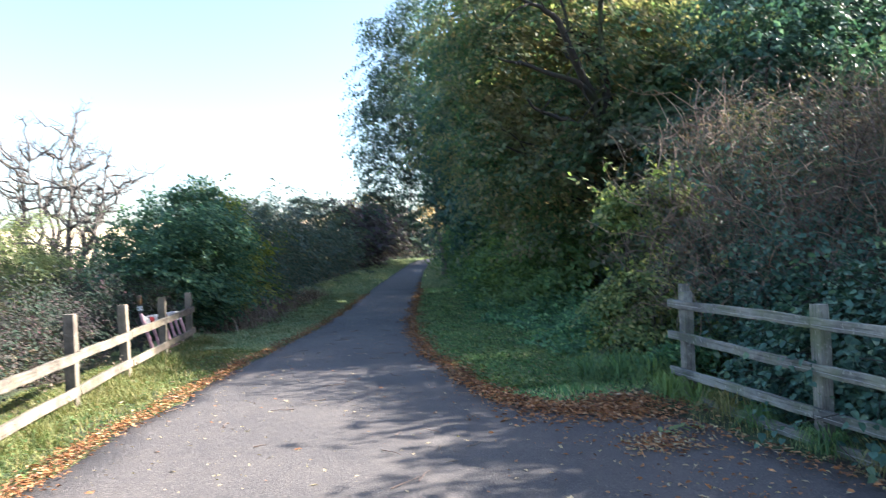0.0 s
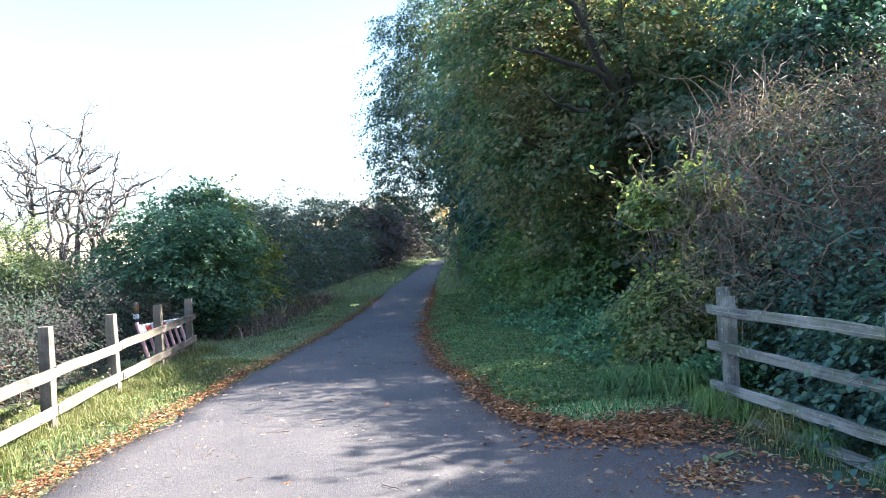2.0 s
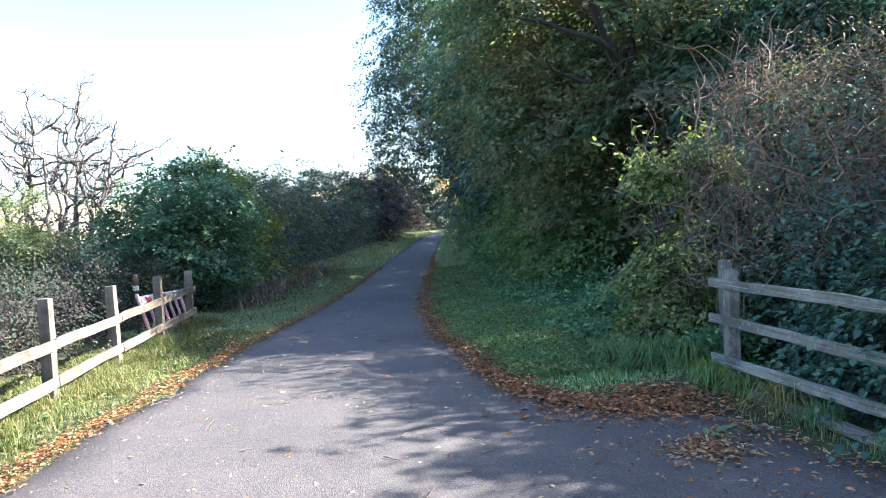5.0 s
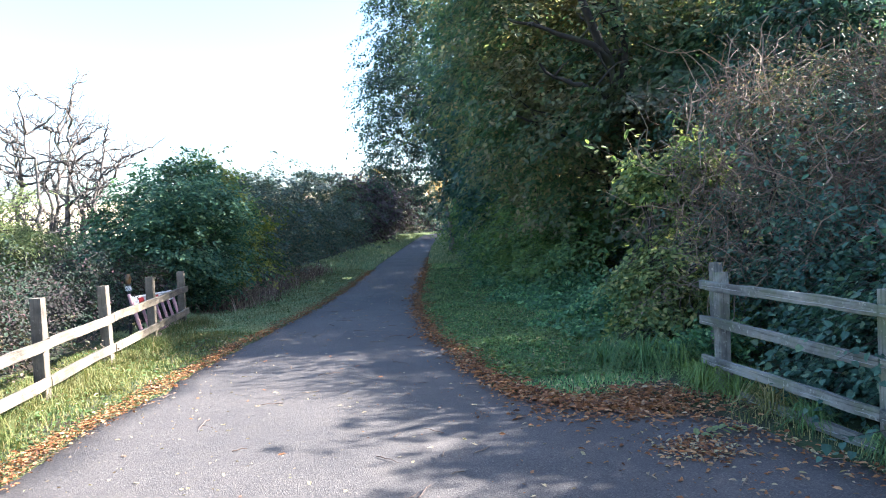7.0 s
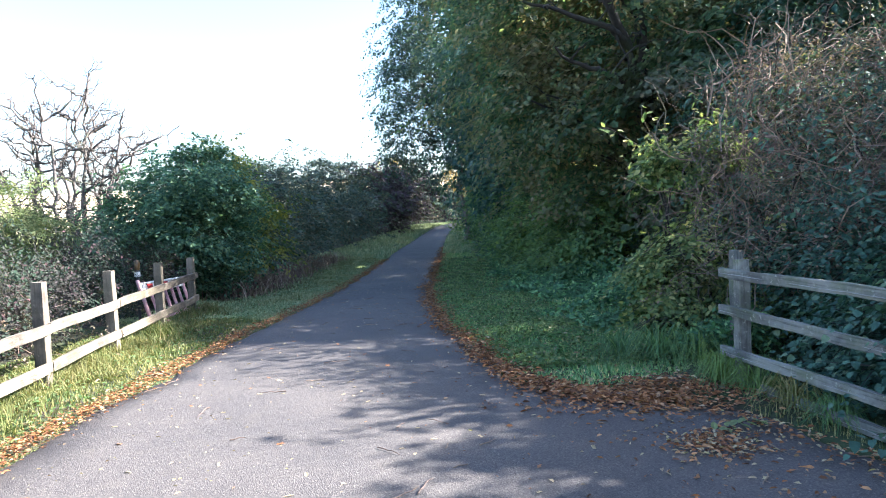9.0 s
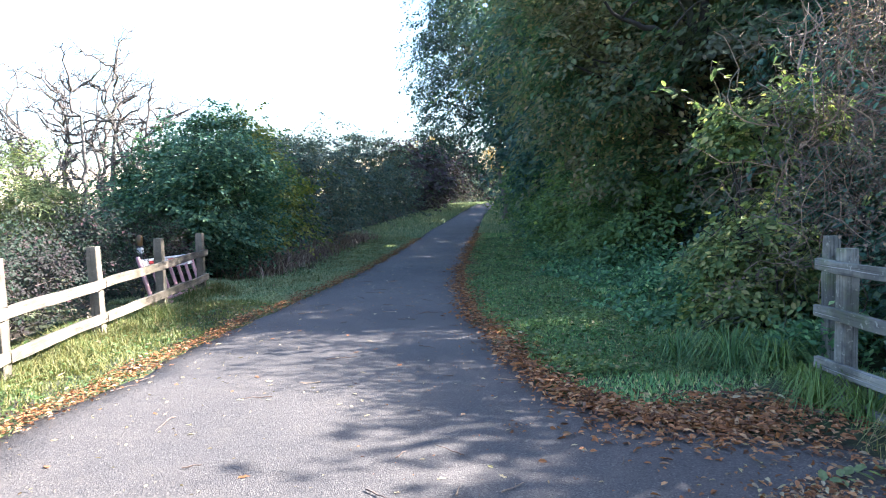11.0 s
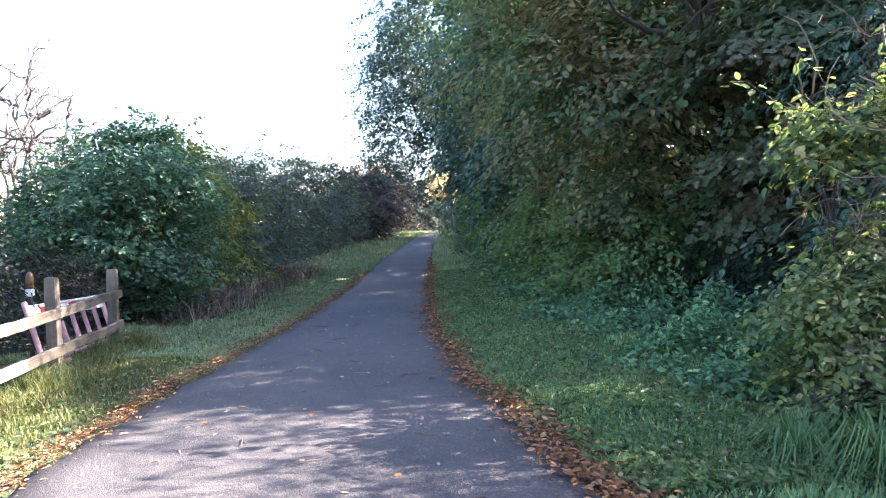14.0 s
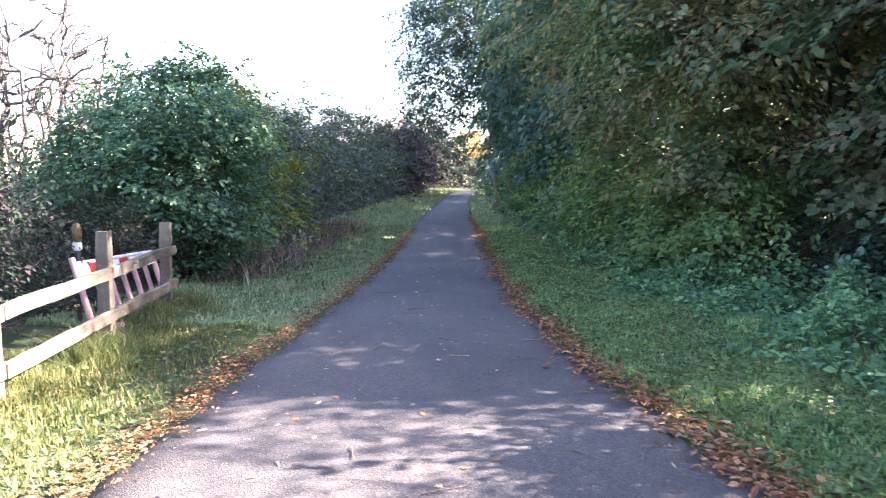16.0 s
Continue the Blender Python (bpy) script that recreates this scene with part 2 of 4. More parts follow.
def mesh_from(name, verts, tris, mat, smooth=False):
    me = bpy.data.meshes.new(name)
    verts = np.asarray(verts, dtype=np.float32).reshape(-1, 3)
    tris = np.asarray(tris, dtype=np.int32).reshape(-1, 3)
    me.vertices.add(len(verts))
    me.vertices.foreach_set("co", verts.ravel())
    me.loops.add(tris.size)
    me.loops.foreach_set("vertex_index", tris.ravel())
    me.polygons.add(len(tris))
    me.polygons.foreach_set("loop_start", np.arange(0, tris.size, 3, dtype=np.int32))
    me.polygons.foreach_set("use_smooth", np.full(len(tris), smooth))
    me.materials.append(mat)
    me.update(calc_edges=True)
    return me


def unit(v):
    return v / np.maximum(np.linalg.norm(v, axis=-1, keepdims=True), 1e-9)


OVAL = (np.array([(0, 0, 0), (0.30, 0.27, 0.05), (0.68, 0.24, 0.04), (1, 0, -0.06), (0.68, -0.24, 0.04), (0.30, -0.27, 0.05)]), np.array([(0, 3, 1), (1, 3, 2), (0, 5, 3), (5, 4, 3)]))
RHOMB = (np.array([(0, 0, 0), (0.45, 0.30, 0.06), (1, 0, -0.05), (0.45, -0.30, 0.06)]), np.array([(0, 2, 1), (0, 3, 2)]))
HEART = (np.array([(0, 0, 0), (0.06, 0.36, 0.06), (0.50, 0.36, 0.03), (1, 0, -0.08), (0.50, -0.36, 0.03), (0.06, -0.36, 0.06)]), np.array([(0, 2, 1), (0, 3, 2), (0, 4, 3), (0, 5, 4)]))
LOBED = (np.array([(0.35, 0, 0), (0, 0, 0), (0.02, 0.42, 0.05), (0.38, 0.26, 0.03), (0.60, 0.46, 0.07), (0.68, 0.18, 0.02), (1, 0, -0.06), (0.68, -0.18, 0.02), (0.60, -0.46, 0.07), (0.38, -0.26, 0.03), (0.02, -0.42, 0.05)]),
         np.array([(0, k, k % 10 + 1) for k in range(1, 11)]))
PALMATE = (np.array([(0, 0, 0), (0.10, 0.44, 0.04), (0.42, 0.24, 0.03), (0.66, 0.44, 0.05), (1, 0, -0.10), (0.66, -0.44, 0.05), (0.42, -0.24, 0.03), (0.10, -0.44, 0.04)]), np.array([(0, 2, 1), (0, 4, 2), (2, 4, 3), (0, 6, 4), (6, 5, 4), (0, 7, 6)]))
SLIM = (np.array([(0, 0, 0), (0.4, 0.12, 0.03), (1, 0, -0.08), (0.4, -0.12, 0.03)]), np.array([(0, 2, 1), (0, 3, 2)]))


def leaves_at(p, axis, normal, size, shape):
    """Vertices and triangles of one leaf at each place."""
    axis = unit(axis)
    side = unit(np.cross(normal, axis))
    up = np.cross(axis, side)
    t, f = shape
    v = p[:, None, :] + size[:, None, None] * (t[None, :, 0:1] * axis[:, None, :] + t[None, :, 1:2] * side[:, None, :] + t[None, :, 2:3] * up[:, None, :])
    tri = f[None, :, :] + (np.arange(len(p)) * len(t))[:, None, None]
    return v.reshape(-1, 3), tri.reshape(-1, 3)


def wobble(d, seed, amount=0.22):
    """An uneven factor for each direction, so that a crown's outline has bays and lobes."""
    r = np.random.default_rng(seed)
    out = np.zeros(len(d))
    for freq, a in ((2.0, 0.5), (3.7, 0.35), (6.5, 0.25)):
        w = r.normal(size=(3, 3)) * freq
        out += a * np.sin(d @ w[0] + r.uniform(0, 6)) * np.cos(d @ w[1] + r.uniform(0, 6))
    return 1 + amount * 2 * out


def foliage(lobes, sprays, per, size, shape=RHOMB, length=0.5, droop=0.3, hollow=0.35, seed=1, low=0.02, spread=0.10, tilt=0.35, loose=0.16):
    """Leafy sprays gathered into flat boughs that lie in layers round ellipsoid lobes (x, y, z, rx, ry, rz)."""
    r = np.random.default_rng(seed)
    lobes = np.array(lobes, dtype=float)
    mean = lobes[:, 3:].prod(axis=1) ** (1 / 3)
    weight = mean ** 2
    up = np.array((0, 0, 1.0))
    # boughs on the shell of each lobe
    count = np.clip(9 * (mean / 0.8) ** 1.7, 8, 120).astype(int)
    of = np.repeat(np.arange(len(lobes)), count)
    way = unit(r.normal(size=(len(of), 3)) * (1, 1, 0.9))
    rad = (1 - hollow * 1.3 * r.random(len(of)) ** 1.4) * wobble(way + lobes[of, :3] * 0.3, seed + 5)
    hub = lobes[of, :3] + lobes[of, 3:] * way * np.clip(rad, 0.15, 1.12)[:, None]
    out = unit(way * (1, 1, 0.15) + r.normal(size=way.shape) * 0.2)
    plane = unit(up + out * tilt + r.normal(size=way.shape) * 0.14)
    side = unit(np.cross(plane, out))
    out = np.cross(side, plane)
    wide = np.minimum(0.30 * mean[of], 0.34 + 0.06 * mean[of]) * r.uniform(0.7, 1.35, len(of))
    # sprays on the boughs
    chance = weight[of] / count[of]
    k = r.choice(len(of), sprays, p=chance / chance.sum())
    g = r.normal(size=(sprays, 3))
    c = hub[k] + wide[k, None] * (out[k] * g[:, :1] + side[k] * g[:, 1:2] + plane[k] * g[:, 2:] * loose)
    stray = r.random(sprays) < 0.10
    d = unit(r.normal(size=(sprays, 3)))
    c = np.where(stray[:, None], lobes[of[k], :3] + lobes[of[k], 3:] * d * r.uniform(0.55, 1.0, (sprays, 1)), c)
    keep = c[:, 2] > low
    c, k = c[keep], k[keep]
    n = len(c)
    go = unit(out[k] * 0.8 + side[k] * r.normal(size=(n, 1)) * 0.75 + up * (0.12 - droop * 0.55) + r.normal(size=(n, 3)) * 0.12)
    flat = unit(plane[k] + r.normal(size=(n, 3)) * 0.12)
    across = unit(np.cross(flat, go))
    # leaves to both sides of each spray
    u = (np.arange(per) + r.random((n, per))) / per
    hand = np.where((np.arange(per) + r.integers(0, 2, (n, 1))) % 2, 1.0, -1.0)[..., None]
    long = length * r.uniform(0.6, 1.4, (n, 1, 1))
    p = c[:, None, :] + go[:, None, :] * (u[..., None] - 0.3) * long + across[:, None, :] * hand * spread * 0.35 * r.random((n, per, 1)) + r.normal(size=(n, per, 3)) * spread * np.array((0.42, 0.42, 0.22))
    p[..., 2] -= droop * length * u ** 2 * 0.6
    axis = go[:, None, :] * 0.55 + across[:, None, :] * hand * 0.75 + r.normal(size=(n, per, 3)) * 0.28 - up * droop * 0.7
    normal = flat[:, None, :] + r.normal(size=(n, per, 3)) * 0.30
    s = size * r.uniform(0.6, 1.35, n * per)
    p = p.reshape(-1, 3)
    ok = p[:, 2] > low
    return leaves_at(p[ok], axis.reshape(-1, 3)[ok], normal.reshape(-1, 3)[ok], s[ok], shape), (c, go)


def tangle(lobes, n, length, radius, seed, low=0.3, curl=0.55, steps=6):
    """Many thin winding twigs over the outside of ellipsoid lobes."""
    r = np.random.default_rng(seed)
    lobes = np.array(lobes, dtype=float)
    mean = lobes[:, 3:].prod(axis=1) ** (1 / 3)
    k = r.choice(len(lobes), n, p=mean ** 2 / (mean ** 2).sum())
    d = unit(r.normal(size=(n, 3)) * (1, 1, 0.8))
    at = lobes[k, :3] + lobes[k, 3:] * d * (wobble(d + lobes[k, :3] * 0.3, seed + 5) * r.uniform(0.82, 1.04, n))[:, None]
    way = unit(r.normal(size=(n, 3)) + d * 0.5 + (0, 0, -0.15))
    step = length * r.uniform(0.5, 1.5, (n, 1)) / steps
    line = [at]
    for _ in range(steps):
        way = unit(way + r.normal(size=(n, 3)) * curl)
        line.append(line[-1] + way * step)
    line = np.stack(line, 1)
    line = line[line[:, :, 2].min(axis=1) > low]
    t = unit(np.gradient(line, axis=1))
    a = unit(np.cross(t, (0.31, 0.93, 0.2)))
    b = np.cross(t, a)
    thick = radius * np.linspace(1, 0.45, steps + 1)[None, :, None] * r.uniform(0.6, 1.4, (len(line), 1, 1))
    ring = np.stack([line + thick * (a * math.cos(q) + b * math.sin(q)) for q in (0, 2.094, 4.189)], 2)
    i = np.arange(steps)[:, None] * 3 + np.arange(3)
    j = np.arange(steps)[:, None] * 3 + (np.arange(3) + 1) % 3
    f = np.concatenate((np.stack((i, j, j + 3), -1).reshape(-1, 3), np.stack((i, j + 3, i + 3), -1).reshape(-1, 3)))
    f = f[None] + (np.arange(len(line)) * (steps + 1) * 3)[:, None, None]
    return ring.reshape(-1, 3), f.reshape(-1, 3)


def tube(points, radii, sides=7):
    """A tapered tube along points."""
    points = np.asarray(points, dtype=float)
    t = unit(np.gradient(points, axis=0))
    ref = np.array((0.31, 0.93, 0.2))
    a = unit(np.cross(t, ref))
    b = np.cross(t, a)
    ang = np.linspace(0, 2 * np.pi, sides, endpoint=False)
    ring = np.cos(ang)[None, :, None] * a[:, None, :] + np.sin(ang)[None, :, None] * b[:, None, :]
    v = (points[:, None, :] + ring * np.asarray(radii)[:, None, None]).reshape(-1, 3)
    f = []
    for k in range(len(points) - 1):
        for s in range(sides):
            i, j = k * sides + s, k * sides + (s + 1) % sides
            f += [(i, j, j + sides), (i, j + sides, i + sides)]
    return v, np.array(f)


def joined(pieces):
    vs, fs, n = [], [], 0
    for v, f in pieces:
        vs.append(v), fs.append(np.asarray(f) + n)
        n += len(v)
    return np.concatenate(vs), np.concatenate(fs)


def crooked(a, b, n, bend, r):
    """A wavering line from a to b."""
    a, b = np.asarray(a, float), np.asarray(b, float)
    t = np.linspace(0, 1, n)[:, None]
    off = np.cumsum(r.normal(size=(n, 3)), axis=0)
    off -= t * off[-1] + (1 - t) * off[0]
    return a + (b - a) * t + off * bend * np.linalg.norm(b - a) / n ** 0.5


def twigs_for(sprays, length, radius, share, seed):
    r = np.random.default_rng(seed)
    c, way = sprays
    pick = r.random(len(c)) < share
    c, way = c[pick], way[pick]
    a, b = c - way * length * 0.9, c + way * length * 0.5
    side = unit(np.cross(way, (0.2, 0.3, 0.9)))
    up = np.cross(way, side)
    tri = np.stack([a + side * radius, a - side * radius * 0.5 + up * radius, a - side * radius * 0.5 - up * radius, b], axis=1).reshape(-1, 3)
    f = np.array([(0, 1, 3), (1, 2, 3), (2, 0, 3)])[None] + (np.arange(len(c)) * 4)[:, None, None]
    return tri, f.reshape(-1, 3)


def part(name, me, parent, label=""):
    ob = new(name, me)
    ob.parent = parent
    if label:
        ob["label"] = label
    if name in ("foliage", "crown", "twigwork", "branchwork"):
        ob["kind"] = "stuff"
    return ob


def smooth_part(bm, mat, name):
    me = bpy.data.meshes.new(name)
    bm.to_mesh(me)
    bm.free()
    me.materials.append(mat)
    return me


def lumpy(rx, ry, h, n, seed):
    """Lobes of uneven height for a stretch of hedge."""
    q = np.random.default_rng(seed)
    out = []
    for k in range(n):
        y = -ry + 2 * ry * (k + 0.5) / n + q.normal() * ry * 0.08
        top = h * q.uniform(0.68, 1.05)
        out.append((q.normal() * rx * 0.2, y, top * 0.5, rx * q.uniform(0.7, 1.05), ry / n * q.uniform(1.1, 1.7), top * 0.5))
        out.append((q.normal() * rx * 0.3 + 0.2, y + q.normal() * 0.3, top * 0.82, rx * 0.5, ry / n * 0.8, top * 0.22))
    return out


def bush(name, at, lobes, mat, sprays, per, size, label, category="bush", shape=RHOMB, length=0.4, droop=0.25, hollow=0.4, seed=1, stems=9, bark="bark", stem_radius=0.018, spread=0.08, twig_share=0.5, low=0.02, twig_mat="bark", twig_radius=0.004, group="", tilt=0.35, loose=0.3):
    """A shrub: stems from the ground, thin twigs and many leaves. Lobes are given from its foot."""
    r = np.random.default_rng(seed + 77)
    foot = tagged(new(name), label, category, group)
    foot.location = (at[0], at[1], at[2] + rise(at[1]))
    (v, f), sp = foliage(lobes, sprays, per, size, shape, length, droop, hollow, seed, low, spread, tilt, loose)
    part("foliage", mesh_from("foliage", v, f, mat), foot)
    made = []
    for k in range(stems):
        lb = lobes[k % len(lobes)]
        goal = np.array(lb[:3]) + np.array(lb[3:]) * unit(r.normal(size=3) + (0, 0, 0.6)) * r.uniform(0.4, 0.85)
        goal[2] = max(goal[2], 0.3)
        start = np.array((lb[0] * 0.5, lb[1] * 0.5, -0.05)) + np.append(r.normal(size=2) * 0.12, 0)
        line = crooked(start, goal, 8, 0.10, r)
        made.append(tube(line, np.linspace(stem_radius * r.uniform(0.7, 1.4), stem_radius * 0.25, 8), 5))
    v, f = joined(made)
    part("branchwork", mesh_from("branchwork", v, f, M[bark], True), foot)
    if twig_share:
        v, f = twigs_for(sp, length, twig_radius, twig_share, seed)
        part("twigwork", mesh_from("twigwork", v, f, M[twig_mat]), foot)
    return foot


def tree(at, height, lobes, mat, sprays, per, size, label, bark="bark", trunk_radius=0.16, limbs=9, shape=RHOMB, length=0.6, droop=0.4, hollow=0.45, seed=1, lean=(0, 0), spread=0.12, twig_share=0.35, fork=0.3, limb_radius=0.4, low=0.3, bend=0.12, tilt=0.6):
    """A tree: tapered trunk, limbs that reach into the crown, and a crown of leafy sprays."""
    r = np.random.default_rng(seed + 177)
    foot = tagged(new("tree"), label, "tree")
    foot.location = (at[0], at[1], at[2] + rise(at[1]))
    top = np.array((lean[0], lean[1], height * 0.82))
    line = crooked((0, 0, -0.15), top, 12, 0.05, r)
    line[0, :2] = 0
    rad = trunk_radius * np.linspace(1, 0.2, 12)
    rad[0] *= 1.5
    v, f = tube(line, rad, 10)
    part("trunk", mesh_from("trunk", v, f, M[bark], True), foot)
    for k in range(limbs):
        lb = lobes[k % len(lobes)]
        goal = np.array(lb[:3]) + np.array(lb[3:]) * unit(r.normal(size=3) + (0, 0, 0.3)) * r.uniform(0.55, 0.9)
        i = int(np.clip(np.searchsorted(line[:, 2], max(height * fork * 0.5, goal[2] - 0.45 * np.linalg.norm(goal[:2]) - 0.4)), 2, 10))
        limb = crooked(line[i], goal, 9, bend, r)
        r0 = rad[i] * limb_radius * r.uniform(0.8, 1.3)
        pieces = [tube(limb, np.linspace(r0, r0 * 0.15, 9), 6)]
        for q in range(4):
            j = 3 + q
            tip = limb[j] + unit(r.normal(size=3) + (0, 0, 0.2)) * np.linalg.norm(goal - line[i]) * r.uniform(0.2, 0.4)
            pieces.append(tube(crooked(limb[j], tip, 6, 0.15, r), np.linspace(r0 * 0.4, r0 * 0.06, 6), 5))
        v, f = joined(pieces)
        part("limb", mesh_from("limb", v, f, M[bark], True), foot)
    if sprays:
        (v, f), sp = foliage(lobes, sprays, per, size, shape, length, droop, hollow, seed, low, spread, tilt)
        part("crown", mesh_from("crown", v, f, mat), foot)
        v, f = twigs_for(sp, length, 0.006, twig_share, seed)
        part("twigwork", mesh_from("twigwork", v, f, M[bark]), foot)
    return foot


# ---- plan of the path ----
LEFT_Y = np.array((-14, 0, 5.6, 6.9, 8, 9.3, 11, 13.1, 16.5, 20, 26.6, 32, 44, 55, 66, 76, 88, 104))
LEFT_X = np.array((-3.1, -2.75, -2.54, -2.5, -2.38, -2.3, -2.15, -1.9, -1.6, -1.42, -1.2, -1.05, -0.3, 0.55, 1.5, 2.5, 4.4, 8.0))
RIGHT_Y = np.array((-14, 0, 3, 4.25, 5.15, 5.6, 5.85, 6.05, 6.25, 6.55, 6.9, 7.5, 8.2, 9, 10.8, 12.7, 15.6, 20, 26.5, 37, 48, 57, 66, 76, 88, 104))
RIGHT_X = np.array((4.0, 3.5, 3.1, 2.88, 2.64, 2.42, 2.15, 1.75, 1.38, 1.1, 0.98, 0.86, 0.74, 0.6, 0.4, 0.28, 0.31, 0.5, 0.86, 1.35, 1.95, 2.65, 3.5, 4.7, 7.0, 11.5))


def left_edge(y):
    return np.interp(y, LEFT_Y, LEFT_X)


def right_edge(y):
    return np.interp(y, RIGHT_Y, RIGHT_X)


def ground_z(x, y):
    """Level along the near path, a little raised and uneven on the verges, with far fields that rise to the skyline."""
    off = np.maximum(left_edge(y) - x, x - right_edge(y))
    verge = np.clip(off / 0.5, 0, 1)
    z = -0.008 + verge * (0.028 + 0.03 * np.sin(x * 2.3 + 1) * np.cos(y * 1.7) + 0.02 * np.sin(x * 5.1 + y * 4.3))
    field = np.clip((np.hypot(x, y) - 125) / 170, 0, 1)
    return z + rise(y) + 17 * field * field * (3 - 2 * field) * (1 + 0.15 * np.sin(x * 0.013 + 1.0))


def stretch_axis(near, dense, far, n):
    inner = np.arange(near[0], near[1], dense)
    lo = near[0] - np.geomspace(dense, near[0] - far[0], n)[::-1]
    hi = near[1] + np.geomspace(dense, far[1] - near[1], n)
    return np.concatenate((lo, inner, hi))


def build_ground():
    xs, ys = stretch_axis((-9, 9), 0.2, (-900, 900), 34), stretch_axis((-4, 30), 0.2, (-400, 1500), 40)
    gx, gy = np.meshgrid(xs, ys)
    v = np.stack((gx, gy, ground_z(gx, gy)), axis=-1).reshape(-1, 3)
    nx, ny = len(xs), len(ys)
    i = (np.arange(ny - 1)[:, None] * nx + np.arange(nx - 1)[None, :]).ravel()
    tri = np.concatenate((np.stack((i, i + 1, i + nx + 1), 1), np.stack((i, i + nx + 1, i + nx), 1)))
    tagged(new("ground", mesh_from("ground", v, tri, M["ground"], True)), "turf and leafy soil with pale stubble fields far off", "ground", kind="structure")


def build_path():
    ys = np.concatenate((np.arange(-14, 30, 0.10), np.geomspace(30, 104, 60)))
    r = np.random.default_rng(4)
    rag = lambda: np.convolve(r.normal(size=len(ys) + 8), np.ones(5) / 5, "same")[4:-4] * 0.085
    a, b = left_edge(ys) + rag(), right_edge(ys) + rag()
    u = np.concatenate(((0, 0.004), np.linspace(0, 1, 11)[1:-1], (0.996, 1)))
    x = a[:, None] + (b - a)[:, None] * u
    z = 0.001 + 0.024 * (1 - (2 * u - 1) ** 2) + np.zeros_like(x)
    z[:, 0] = z[:, -1] = -0.03
    z = z + rise(ys)[:, None]
    v = np.stack((x, np.repeat(ys[:, None], 13, 1), z), -1).reshape(-1, 3)
    i = (np.arange(len(ys) - 1)[:, None] * 13 + np.arange(12)[None, :]).ravel()
    tri = np.concatenate((np.stack((i, i + 1, i + 14), 1), np.stack((i, i + 14, i + 13), 1)))
    tagged(new("path", mesh_from("path", v, tri, M["asphalt"], True)), "worn grey asphalt path strewn with fallen leaves", "path", kind="structure")


build_ground()
build_path()

# ---- fences ----
def timber(length, wide, deep, r, name, mat, taper=0.0, bend=0.006):
    """A sawn timber along z from its foot, edges knocked off, slightly bowed."""
    n = 9
    t = np.linspace(0, length, n)
    bow = np.cumsum(r.normal(size=(n, 2)), axis=0) * bend / 3
    bow -= np.linspace(0, 1, n)[:, None] * bow[-1]
    c = 0.12
    ring = np.array([(-1, -1 + c), (-1 + c, -1), (1 - c, -1), (1, -1 + c), (1, 1 - c), (1 - c, 1), (-1 + c, 1), (-1, 1 - c)]) * 0.5
    v, f = [], []
    for k in range(n):
        s = 1 - taper * k / n
        e = 0.93 if k in (0, n - 1) else 1
        for a, b in ring:
            v.append((a * wide * s * e + bow[k, 0] + r.normal() * 0.0012, b * deep * s * e + bow[k, 1] + r.normal() * 0.0012, t[k]))
    for k in range(n - 1):
        for s in range(8):
            i, j = k * 8 + s, k * 8 + (s + 1) % 8
            f += [(i, j, j + 8), (i, j + 8, i + 8)]
    for base, order in ((0, -1), ((n - 1) * 8, 1)):
        for s in range(1, 7):
            f.append((base, base + s, base + s + 1)[::order])
    return mesh_from(name, v, f, mat)


def along(a, b):
    """The pose of a timber from a to b, its first side level."""
    a, b = Vector(a), Vector(b)
    z = (b - a).normalized()
    x = Vector((0, 0, 1)).cross(z).normalized()
    y = z.cross(x)
    return Matrix.Translation(a) @ Matrix((x, y, z)).transposed().to_4x4()


def build_fence(posts, heights, rails, mat, label, inward, rail_size, post_size, seed, overhang, edged=0):
    """Posts in a line, with rails nailed on the side of the path."""
    r = np.random.default_rng(seed)
    fence = tagged(new("fence"), label, "fence")
    fence.location = (posts[0][0], posts[0][1], 0)
    o = Vector(fence.location)
    for (x, y), h in zip(posts, heights):
        p = part("post", timber(h + 0.3, post_size[0], post_size[1], r, "post", mat), fence)
        heading = math.atan2(posts[1][1] - posts[0][1], posts[1][0] - posts[0][0])
        p.matrix_local = Matrix.Translation(Vector((x, y, -0.3)) - o) @ pose(0, 0, 0, r.normal() * 0.8, r.normal() * 0.8, math.degrees(heading))
    side = Vector(inward).normalized() * (post_size[1] / 2 + rail_size[1] / 2 - 0.002)
    for zs in rails:
        for k in range(len(posts) - 1):
            a, b = Vector((*posts[k], zs[0] + (zs[1] - zs[0]) * k / (len(posts) - 1))), Vector((*posts[k + 1], zs[0] + (zs[1] - zs[0]) * (k + 1) / (len(posts) - 1)))
            way = (b - a).normalized()
            a = a - way * (overhang if k == 0 else -0.003) + side
            b = b + way * (overhang if k == len(posts) - 2 else -0.003) + side
            q = part("rail", timber((b - a).length, rail_size[1], rail_size[0], r, "rail", mat, bend=0.012), fence)
            q.matrix_local = Matrix.Translation(-o) @ along(a, b)
            # pale strip standing in for the light line on the rail's edge
            if edged:
                n = 14
                t = np.linspace(0.02, (b - a).length - 0.02, n)
                w = np.stack((np.full(n, rail_size[1] / 2 + 0.004) * edged, np.full(n, -0.012) + r.normal(size=n) * 0.002, t), 1)
                part("wire", mesh_from("wire", *tube(w, np.full(n, 0.0028), 5), M["wire"], True), q, "thin pale strip standing in for the rail's lit edge")
    return fence


